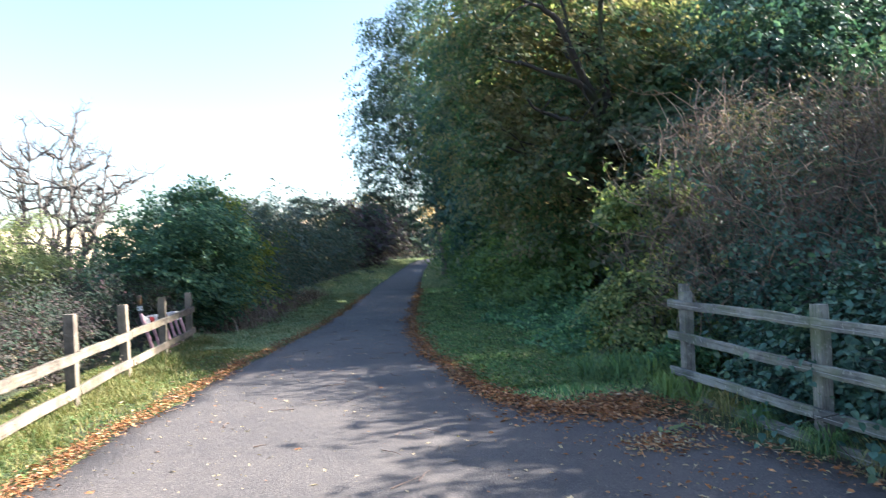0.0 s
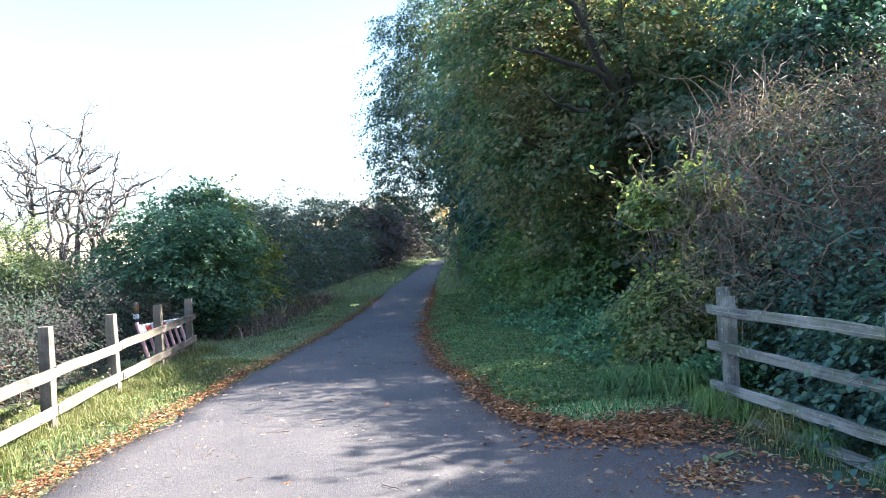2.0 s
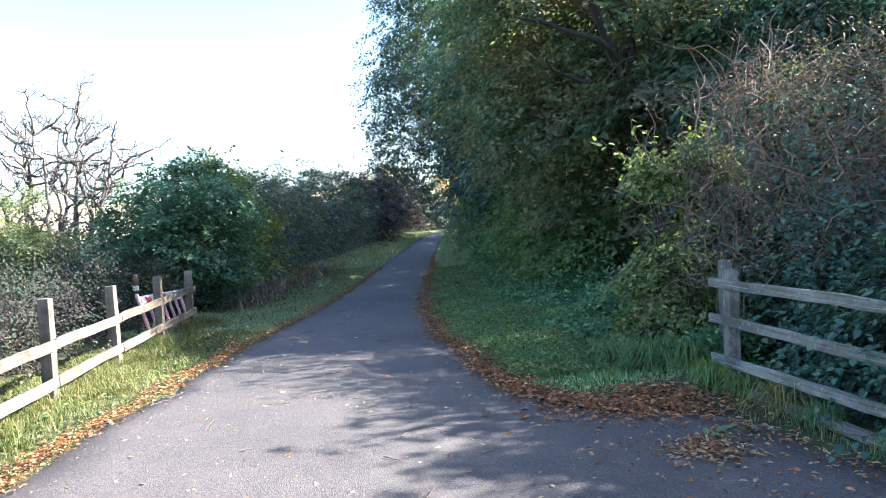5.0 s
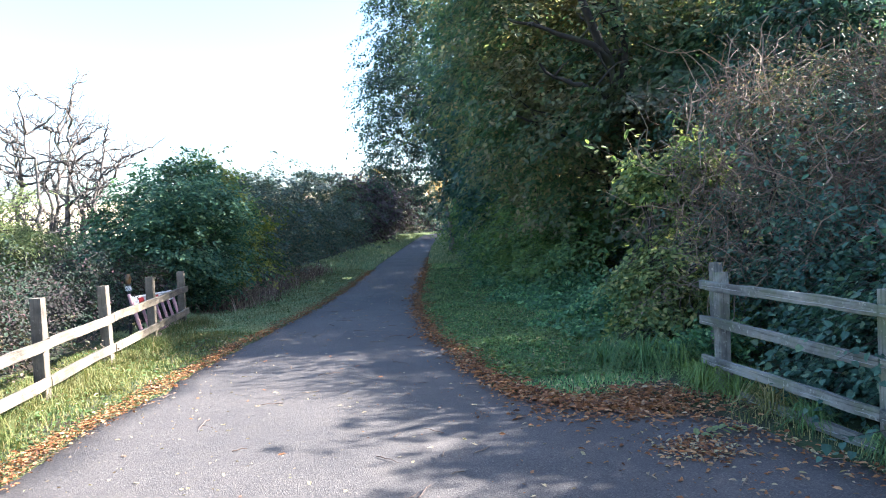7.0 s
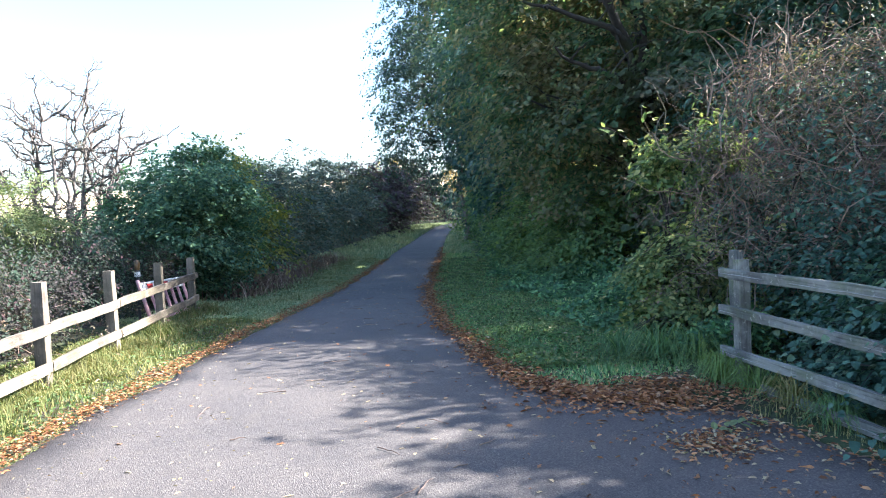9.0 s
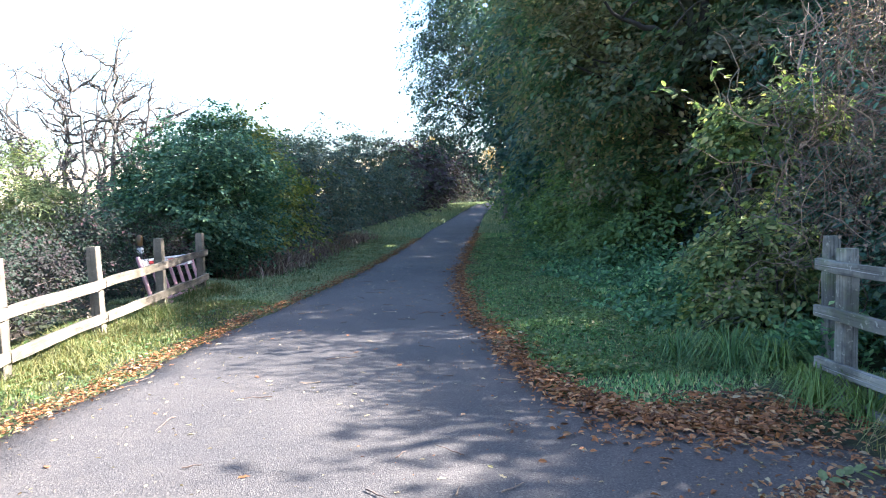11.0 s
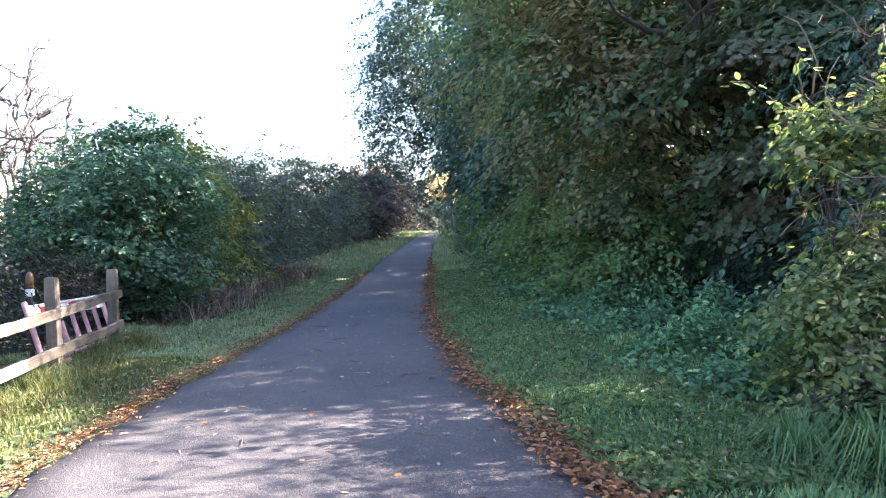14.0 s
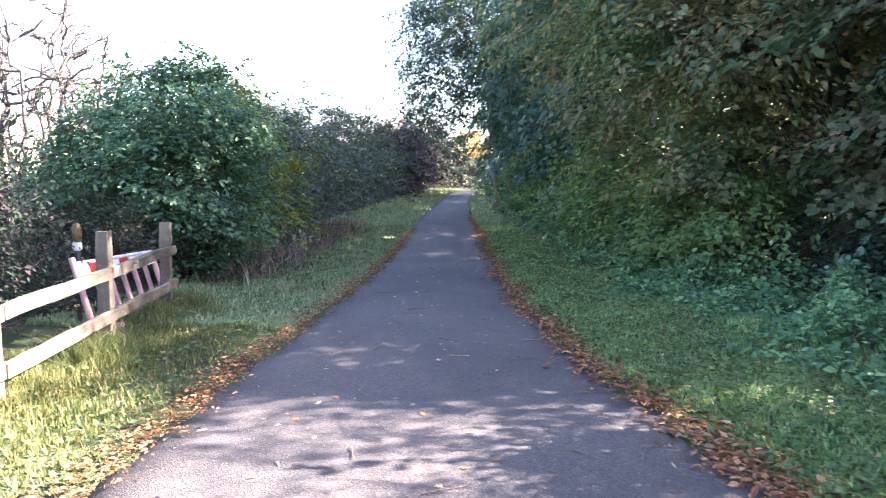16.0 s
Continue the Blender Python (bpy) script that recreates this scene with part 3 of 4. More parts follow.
LEFT_POSTS = [(-3.74, 12.56), (-3.64, 10.93), (-3.52, 9.12), (-3.40, 7.36), (-3.28, 5.56), (-3.16, 3.76), (-3.04, 1.96)]
build_fence(LEFT_POSTS, (0.98, 0.99, 1.0, 1.02, 1.02, 1.02, 1.02), ((0.67, 0.50), (0.30, 0.14)), M["pale_rail"], "pale sawn timber two-rail fence in long grass", (1, 0.07, 0), (0.10, 0.04), (0.11, 0.11), 21, 0.10)
RIGHT_POSTS = [(2.80, 6.42), (3.04, 4.72), (3.30, 2.92), (3.56, 1.1)]
build_fence(RIGHT_POSTS, (1.04, 1.03, 1.04, 1.04), ((0.93, 0.84), (0.61, 0.50), (0.265, 0.23), (0.055, 0.05)), M["rail"], "weathered grey timber fence with rails and a low board", (-1, -0.14, 0), (0.08, 0.042), (0.098, 0.098), 22, 0.22, -1)
lone = tagged(new("fence_post", timber(1.38, 0.10, 0.10, np.random.default_rng(5), "fence_post", M["rail"])), "lone weathered grey fence post among ivy", "post")
lone.location = (3.14, 7.27, -0.31)

# ---- right side: shrubs behind the fence, then trees along the verge ----
bush("ivy_hedge", (3.9, 5.6, 0), [(0.1, -0.5, 0.55, 0.68, 1.9, 0.75), (0.5, -0.6, 0.8, 0.9, 2.2, 0.9), (0.75, 1.7, 0.7, 0.9, 1.0, 0.9), (0.9, -2.6, 0.8, 0.9, 1.6, 0.9), (0.1, 0.2, 0.3, 0.5, 2.0, 0.45), (0.2, -2.4, 0.3, 0.5, 1.6, 0.45)], M["ivy"], 4300, 11, 0.054, "dense dark green ivy bank behind a fence", "hedge", HEART, 0.35, 0.3, 0.3, 31, 10)
SEEDHEAD = [(0, 0, 2.3, 1.8, 1.5, 1.2), (1.9, -0.6, 2.3, 1.7, 1.6, 1.3), (-1.0, -0.5, 1.5, 1.1, 1.0, 1.1), (0.8, -1.4, 1.5, 1.5, 1.2, 1.2), (3.4, -1.6, 1.9, 1.5, 1.5, 1.4), (-0.9, -0.1, 2.9, 0.5, 0.5, 0.55), (0.35, -0.9, 2.9, 0.5, 0.4, 0.42), (1.3, -1.3, 2.8, 0.6, 0.5, 0.45)]
shrub = bush("seedhead_shrub", (5.0, 8.3, 0), SEEDHEAD, M["dry"], 2400, 16, 0.036, "tangled shrub smothered in brown dry seed heads", "bush", RHOMB, 0.40, 0.35, 0.3, 33, 16, "bark", 0.02, 0.11, 0.6, 0.3, "old_twig", 0.003, loose=0.5)
part("twigwork", mesh_from("twigwork", *tangle(SEEDHEAD, 3300, 0.55, 0.0045, 37), M["old_twig"]), shrub, "curling dry brown twigs")
part("twigwork", mesh_from("twigwork", *tangle(SEEDHEAD, 650, 0.8, 0.0075, 38, curl=0.35), M["twig"]), shrub, "pale dry tendrils")
bush("climber", (5.2, 8.0, 0), [(0, 0, 1.6, 1.9, 1.5, 1.3), (1.8, -0.8, 1.7, 1.7, 1.5, 1.4), (0.2, -1.2, 1.1, 1.7, 1.1, 1.0)], M["hedge"], 850, 12, 0.062, "green climbing leaves through the brown shrub", "climber", OVAL, 0.4, 0.3, 0.3, 39, 6, twig_share=0.2, tilt=0.8)
canes = []
q = np.random.default_rng(34)
for k in range(34):
    a = np.array((6.1, 7.45, 1.7)) + q.normal(size=3) * (1.2, 0.45, 0.5)
    a[0] = max(a[0], 4.6)
    out = unit(np.array((q.normal() * 0.6 - 0.3, -0.8 + q.normal() * 0.3, 0)))
    reach, top = q.uniform(0.4, 0.9), q.uniform(0.2, 0.45)
    t = np.linspace(0, 1, 9)[:, None]
    line = a + out * reach * t + np.array((0, 0, 1.0)) * (top * np.sin(t * 3.7)) + np.cumsum(q.normal(size=(9, 3)), axis=0) * 0.045
    canes.append(tube(line, np.linspace(0.007, 0.0025, 9), 5))
    for j in (4, 6, 7):
        canes.append(tube(crooked(line[j], line[j] + unit(q.normal(size=3) + (0, -0.3, -0.3)) * q.uniform(0.2, 0.5), 5, 0.15, q), np.linspace(0.005, 0.002, 5), 4))
tagged(new("dry_canes", mesh_from("dry_canes", *joined(canes), M["twig"], True)), "pale arching dry canes through the brown shrub", "canes", kind="stuff")
# mostly out of view; added and sized to shade the near right asphalt
tree((9.2, 7.2, 0), 5.6, [(0, 0, 3.55, 2.3, 2.4, 2.5), (0.8, -1.7, 3.6, 2.2, 2.2, 2.6)], M["hedge"], 3800, 12, 0.13, "small bushy tree beyond the brown shrub, added to shade the path", "bark", 0.1, 6, RHOMB, 0.6, 0.3, 0.4, 38)
tree((6.4, 10.8, 0), 6.2, [(0, 0.4, 3.0, 1.5, 1.4, 2.1), (-0.7, -0.2, 2.0, 1.0, 0.9, 1.6), (0.4, 0.6, 5.0, 1.3, 1.4, 1.0)], M["hedge"], 1700, 13, 0.10, "small dark green tree between shrub and maple", "bark", 0.08, 6, OVAL, 0.5, 0.4, 0.4, 40)
# unseen trees off to the right, added to keep the near asphalt shaded
for k, (x, y, h) in enumerate(((9.0, 3.2, 6.0), (9.6, -1.0, 7.0), (9.8, -5.5, 7.0))):
    tree((x, y, 0), h, [(0, 0, h * 0.5, 2.4, 2.4, h * 0.45), (-0.6, 0.4, h * 0.3, 2.0, 2.2, h * 0.28)], M["hedge"], 2100 if k == 0 else 1100, 12, 0.17, "unseen bushy tree behind the fence hedge, added for shade", "bark", 0.1, 6, RHOMB, 0.6, 0.3, 0.4, 47 + k)
ELDER = [(0.12, -0.2, 0.8, 0.42, 0.5, 0.85), (0.05, -0.1, 1.65, 0.40, 0.42, 0.6), (-0.25, 0.0, 2.1, 0.30, 0.3, 0.22), (0.3, -0.4, 0.5, 0.5, 0.6, 0.6), (0.35, -0.2, 2.3, 0.3, 0.3, 0.35)]
elder = bush("elder_shrub", (3.25, 8.9, 0), ELDER, M["elder"], 480, 12, 0.075, "yellow-green leafy shrub at the wood's edge", "bush", OVAL, 0.35, 0.25, 0.35, 35, 8, tilt=0.7)
q = np.random.default_rng(351)
for tip, n in (((-0.98, -0.12, 2.42), 26), ((-0.45, -0.1, 2.62), 18), ((0.05, -0.3, 2.75), 16)):
    line = crooked((0.15, 0, 1.75), tip, 9, 0.06, q)
    line[:, 2] += 0.12 * np.sin(np.linspace(0, 3.0, 9))
    shoot = part("shoot", mesh_from("shoot", *tube(line, np.linspace(0.010, 0.003, 9), 5), M["bark"], True), elder, "arching leafy shoot")
    at = np.array([line[2 + i % 7] * 0.6 + line[min(3 + i % 7, 8)] * 0.4 for i in range(n)]) + q.normal(size=(n, 3)) * 0.015
    v, f = leaves_at(at, q.normal(size=(n, 3)) * (0.7, 0.5, 0.2) + (-0.2, -0.3, -0.25), q.normal(size=(n, 3)) * 0.3 + (-0.1, -0.35, 0.8), q.uniform(0.07, 0.12, n), OVAL)
    part("foliage", mesh_from("foliage", v, f, M["elder"]), shoot)
bush("leafy_mound", (2.85, 8.2, 0), [(0, 0, 0.35, 0.42, 0.55, 0.5), (0.08, 0.2, 0.8, 0.36, 0.45, 0.5)], M["elder"], 520, 12, 0.062, "mound of yellow-green leafy growth beside the fence end", "bush", OVAL, 0.3, 0.25, 0.35, 36, 5, tilt=0.7)

near_maple = tree((5.2, 14.6, 0), 9.5, [(-0.4, 1.2, 5.6, 3.2, 2.8, 3.0), (-1.7, 0.8, 3.9, 1.6, 2.0, 1.3), (-1.7, 2.0, 5.4, 2.4, 2.2, 2.4), (-0.4, 1.2, 7.4, 2.6, 2.2, 1.6), (-0.9, 1.4, 2.2, 1.1, 1.4, 0.8)], M["maple"], 3500, 16, 0.115, "tall spreading maple with dull green and browning leaves", "bark", 0.24, 22, OVAL, 0.7, 0.22, 0.4, 41, (-0.4, 0.3), 0.14, 0.3, 0.35, tilt=0.75)
tree((5.9, 13.2, 0), 5.4, [(-0.4, 0, 3.4, 1.5, 1.0, 1.3), (0.9, -0.4, 3.2, 1.5, 1.0, 1.6), (-0.5, -0.3, 2.0, 1.1, 0.7, 0.8), (0.9, -0.4, 1.7, 1.2, 0.8, 0.9), (0.4, 0.2, 4.7, 1.4, 1.0, 0.8)], M["sycamore"], 1500, 13, 0.125, "young sycamore with broad dark green lobed leaves", "bark", 0.09, 9, PALMATE, 0.6, 0.35, 0.35, 43, (0.1, 0.1), 0.14, 0.3, 0.3, tilt=0.55)
q = np.random.default_rng(45)
for line_ends in (((4.9, 14.5, 2.2), (4.15, 13.6, 4.5), (3.45, 13.4, 6.6)), ((4.15, 13.6, 4.5), (3.7, 13.1, 4.75), (2.1, 12.9, 5.2)), ((4.7, 14.2, 3.2), (4.4, 13.6, 5.2), (4.5, 13.4, 7.2)), ((4.7, 14.3, 3.0), (3.9, 13.3, 3.95), (2.6, 12.7, 4.35)), ((4.15, 13.6, 4.5), (3.3, 12.9, 5.9), (2.4, 12.7, 6.3))):
    a, b, c = (np.array(e) - (5.2, 14.6, 0) for e in line_ends)
    line = np.concatenate((crooked(a, b, 8, 0.06, q), crooked(b, c, 8, 0.08, q)[1:]))
    pieces = [tube(line, np.linspace(0.10, 0.022, 15), 7)]
    for j in (6, 8, 10, 12):
        pieces.append(tube(crooked(line[j], line[j] + unit(q.normal(size=3) + (-0.5, -0.2, 0.3)) * q.uniform(0.6, 1.2), 7, 0.12, q), np.linspace(0.024, 0.005, 7), 5))
    part("limb", mesh_from("limb", *joined(pieces), M["bark"], True), near_maple)
tree((6.0, 20.5, 0), 13, [(0, 0, 7.0, 3.8, 3.4, 4.2), (-2.6, 0, 5.2, 2.4, 2.6, 2.3), (-2.3, -0.4, 8.2, 2.4, 2.4, 2.6), (-1.6, 0.5, 2.4, 1.7, 2.4, 1.6), (0, 0, 10.5, 2.8, 2.8, 2.3), (1.0, -1.2, 12.5, 2.6, 2.6, 2.2)], M["maple"], 4200, 14, 0.15, "tall maple with drooping browning foliage", "bark", 0.22, 12, RHOMB, 0.7, 0.22, 0.4, 42, (-0.3, 0), 0.16)
# The fifth to eighth are added to close sun gaps over the far verge.
for k, (x, y, h, m, lab) in enumerate(((6.6, 27, 16, "hedge", "dark green woodland tree in full leaf"), (6.9, 34, 17, "birch", "tall birch with drooping small leaves"), (8.3, 43, 17, "hedge", "dark green woodland tree in full leaf"), (9.4, 54, 17, "hedge", "dark green woodland tree in full leaf"), (7.6, 30.6, 13, "hedge", "dark green woodland tree in full leaf"), (7.6, 38.5, 15, "hedge", "dark green woodland tree in full leaf"), (9.0, 48.5, 16, "hedge", "dark green woodland tree in full leaf"), (10.2, 61, 17, "hedge", "dark green woodland tree in full leaf"), (11, 68, 20, "maple", "browning woodland tree in leaf"), (13, 86, 20, "hedge", "dark green woodland tree in full leaf"))):
    tree((x, y, 0), h, [(0, 0, h * 0.55, 3.6, 4.2, h * 0.36), (-2.6, 0, h * 0.30, 2.4, 3.6, h * 0.20), (-2.6, 0.6, h * 0.55, 3.0, 3.2, h * 0.28), (-1.4, -0.5, 1.8, 2.0, 3.6, 1.8)], M[m], 1150 if y < 40 else 800, 15, 0.25 if y < 40 else 0.36, lab, "bark", 0.2, 7, RHOMB, 0.9, 0.45, 0.4, 50 + k, spread=0.2)
tree((2.9, 41, 0), 15, [(-0.9, 0, 9.5, 3.2, 3.0, 4.5), (-3.0, 0, 9.0, 2.4, 2.2, 3.4), (-3.4, 0, 6.0, 1.7, 1.6, 2.0), (-0.6, 0, 5.6, 2.4, 2.0, 2.5), (-2.6, 0.4, 12, 2.2, 2.2, 2.4), (-2.6, 0, 14.6, 2.0, 1.8, 2.0), (-0.8, 0, 15.5, 2.4, 2.2, 2.4)], M["birch"], 2700, 14, 0.17, "slender birch with hanging sprays of small leaves", "pale_bark", 0.15, 12, RHOMB, 0.9, 0.30, 0.5, 61, (-1.5, 0), 0.16, 0.6)
# trees that close the wood behind, several unseen and added to cast shade
for k, (x, y, h) in enumerate(((8.6, 11.9, 7.8), (10.5, 17.5, 9.5), (12.4, 13.4, 9.0), (13.2, 8.0, 7.4), (12, 24, 15), (13.5, 33, 18), (14, 40, 18), (15, 48, 18), (17, 57, 18), (14, 60, 20), (15, 76, 20), (17, 95, 20), (20, 110, 20), (19, 124, 18), (24, 134, 18))):
    tree((x, y, 0), h, [(0, 0, h * 0.5, 3.4, 3.2, h * 0.42), (-0.6, -1.0, h * 0.28, 2.8, 2.6, h * 0.25), (0, 0.6, h * 0.75, 2.6, 2.6, h * 0.22)], M["maple" if k % 2 else "hedge"], 2200 if k == 0 else 620 if y < 30 else 380, 14 if k == 0 else 12, 0.11 if k == 0 else 0.36 if y < 30 else 0.6, "woodland tree in leaf, partly unseen, placed to close and shade", "bark", 0.2, 7, RHOMB, 0.6 if k == 0 else 0.9, 0.4, 0.45, 70 + k, spread=0.2)
# a crown above the view, added so its dapple falls on the fence
tree((10.9, 13.4, 0), 11.6, [(0, 0, 9.7, 2.4, 2.1, 1.3), (0.3, 1.2, 9.9, 1.8, 1.6, 1.1)], M["maple"], 430, 11, 0.14, "unseen thin-crowned tree added to dapple the left fence", "bark", 0.13, 8, RHOMB, 0.8, 0.3, 0.5, 81, spread=0.16, fork=0.6)
# low shrubs along the wood's foot; the thorns are added to keep hollows dark
for k, (x, y, r0, h, m) in enumerate(((7.9, 12.9, 1.4, 3.4, "thorn"), (8.9, 14.6, 1.6, 3.6, "thorn"), (8.2, 17.0, 1.6, 3.6, "thorn"), (9.4, 22.0, 2.2, 3.8, "thorn"), (10.4, 27.0, 2.4, 3.8, "thorn"), (12.0, 35.0, 3.0, 4.0, "thorn"), (7.9, 19.8, 1.6, 3.6, "thorn"), (14.0, 30.0, 2.6, 4.2, "thorn"), (6.6, 12.6, 1.4, 2.2, "thorn"), (7.6, 15.0, 1.4, 2.4, "thorn"), (5.9, 13.9, 1.1, 2.0, "hedge"), (4.0, 16.2, 1.2, 2.2, "understorey"), (3.9, 19, 1.4, 2.6, "understorey"), (4.1, 22.5, 1.6, 2.8, "understorey"), (4.3, 26.5, 1.8, 3.0, "understorey"), (4.7, 31, 2.2, 3.2, "understorey"), (5.2, 37, 2.4, 3.4, "understorey"), (6.1, 46, 3.0, 3.6, "hazel"), (7.3, 58, 3.8, 4, "hedge"), (8.6, 72, 4, 4, "hedge"), (13.5, 90, 4, 4.4, "hedge"))):
    n = 700 if k < 8 else min(400 + 50 * (k - 8), 650)
    bush("shrub", (x, y, 0), [(0, 0, h * 0.45, r0 * 0.95, r0 * 1.4, h * 0.55), (-0.3 * r0, 0.3, h * 0.25, r0 * 0.8, r0 * 1.2, h * 0.35)], M[m], n, 13, 0.09 + 0.008 * (9 if 3 <= k < 8 else max(k - 8, 2)), "green understorey shrub below the trees", "bush", RHOMB, 0.4 + 0.03 * max(k - 8, 0), 0.3, 0.4, 90 + k, 6, spread=0.09 + 0.01 * max(k - 8, 0))

# ---- left side: hedge along the verge, brambles behind the fence, a bare tree in the field ----
bush("hazel_bush", (-4.6, 15.4, 0), [(0, 0, 1.5, 1.5, 1.4, 1.3), (0.15, -0.4, 2.0, 0.95, 1.0, 0.85), (-0.9, 0, 1.2, 1.0, 1.2, 1.1), (0.5, -0.4, 0.8, 0.7, 0.8, 0.8), (-0.4, -0.6, 0.8, 1.2, 0.9, 0.8), (-0.25, -0.2, 2.9, 0.22, 0.22, 0.5), (0.5, -0.1, 2.8, 0.2, 0.2, 0.5), (0.9, -0.3, 2.4, 0.25, 0.25, 0.5), (-0.9, 0.1, 2.3, 0.3, 0.3, 0.5), (0.1, -0.9, 1.4, 0.9, 0.6, 0.9)] + [(dx, -0.3, h, 0.14, 0.14, 0.42) for dx, h in ((-1.5, 2.0), (-1.2, 2.45), (-0.6, 2.75), (0.05, 2.95), (0.3, 3.0), (0.7, 2.65), (1.15, 2.2), (1.35, 1.8))], M["hazel"], 3700, 12, 0.076, "dense green hazel bush beside the fence end", "bush", OVAL, 0.40, 0.05, 0.4, 111, 12, twig_share=0.3, tilt=0.6, loose=0.8)
bush("yellowing_bush", (-5.0, 18.8, 0), [(0, 0, 1.4, 1.4, 1.7, 1.4), (0.2, 0.6, 1.1, 1.1, 1.5, 1.1), (0.3, -0.3, 2.5, 1.1, 1.1, 0.8), (0.4, -0.8, 1.4, 0.9, 0.8, 1.1)], M["yellowing"], 1700, 13, 0.10, "hedge bush with yellowing green leaves", "bush", RHOMB, 0.40, 0.05, 0.4, 112, 8, tilt=0.85, loose=0.6)
bush("hawthorn_bush", (-5.1, 25.0, 0), lumpy(1.8, 3.4, 4.2, 4, 401), M["thorn"], 2500, 13, 0.10, "dark green hawthorn bush in the hedge", "bush", RHOMB, 0.5, 0.2, 0.4, 113, 8)
bush("hawthorn_bush", (-5.3, 34.0, 0), lumpy(2.0, 4.6, 4.5, 4, 402), M["thorn"], 2000, 13, 0.12, "dark green hawthorn bush in the hedge", "bush", RHOMB, 0.5, 0.2, 0.4, 114, 8)
bush("blackthorn_bush", (-4.6, 46.0, 0), lumpy(2.5, 6.5, 5.0, 4, 403), M["thorn"], 1800, 13, 0.15, "dark green blackthorn bush in the hedge", "bush", RHOMB, 0.6, 0.2, 0.4, 115, 8)
for k, (x, y, r0, h, m) in enumerate(((-3.4, 60, 3.0, 5.2, "purple"), (-2.0, 74, 3.6, 6.0, "purple"), (1.0, 90, 3.6, 6.4, "thorn"), (-9, 112, 6, 6, "thorn"), (16, 132, 7, 5.5, "thorn"), (2, 140, 9, 4.2, "purple"), (-1.0, 110, 3.0, 5.0, "thorn"), (4.5, 112, 3.0, 4.2, "purple"), (9.5, 118, 3, 5.0, "thorn"))):
    bush("hedge_bush", (x, y, 0), lumpy(r0, r0 * 2, h * 1.08, 3, 410 + k), M[m], 1050 if k < 3 else 500, 12, 0.30, "far purple-leaved hedge bush beside the path" if m == "purple" else "far dark hedge bush beside the path", "bush", RHOMB, 0.8, 0.2, 0.4, 120 + k, 6, spread=0.25)
for k, (x, y, h) in enumerate(((-6, 165, 15), (10, 175, 14), (24, 170, 16))):
    tree((x, y, 1.5), h, [(0, 0, h * 0.55, 6, 5, h * 0.42), (2, 0, h * 0.4, 5, 4, h * 0.3)], M["far_leaf"], 900, 12, 0.45, "far sunlit tree in yellow autumn leaf", "bark", 0.3, 6, RHOMB, 1.5, 0.3, 0.5, 130 + k, spread=0.4)
bush("willow_scrub", (-7.2, 14.0, 0), [(0, 0, 1.1, 0.8, 0.9, 1.1), (0.1, -0.2, 1.9, 0.55, 0.6, 0.7), (-0.9, -0.8, 1.3, 0.9, 1.0, 1.3), (-1.5, -0.9, 1.9, 0.9, 0.9, 0.9)], M["willow"], 1300, 14, 0.10, "light yellow-green willow scrub behind the fence", "bush", SLIM, 0.5, 0.2, 0.4, 141, 8)
for k, (x, y, r0, h) in enumerate(((-5.2, 12.6, 0.9, 1.5), (-5.4, 10.6, 1.0, 1.2), (-5.2, 8.6, 1.0, 1.1), (-5.1, 6.6, 1.0, 1.1), (-5.0, 4.6, 1.0, 1.1), (-7.6, 8.0, 1.6, 1.6), (-6.4, 16.2, 1.3, 2.0), (-8.5, 17, 2.4, 1.9), (-10.5, 22, 3, 1.9))):
    bush("bramble", (x, y, 0), [(0, 0, h * 0.4, r0, r0 * 1.3, h * 0.6)], M["bramble"], int(820 * r0), 11, 0.052, "bramble tangle with reddening leaves behind the fence", "bush", RHOMB, 0.4, 0.3, 0.5, 150 + k, 8, twig_share=0.4, tilt=0.6, loose=0.7)


for k, (x, y) in enumerate(((-4.25, 4.0), (-4.3, 5.6), (-4.35, 7.3), (-4.45, 9.0), (-4.6, 10.4))):
    bush("dry_weeds", (x, y, 0), [(0, 0, 0.3, 0.55, 0.95, 0.5)], M["dry"], 55, 12, 0.04, "tangle of dry weeds and stalks behind the fence", "weeds", RHOMB, 0.4, 0.1, 0.5, 170 + k, 5, "old_twig", 0.005, 0.08, 0.4, 0.02, "old_twig", 0.003)


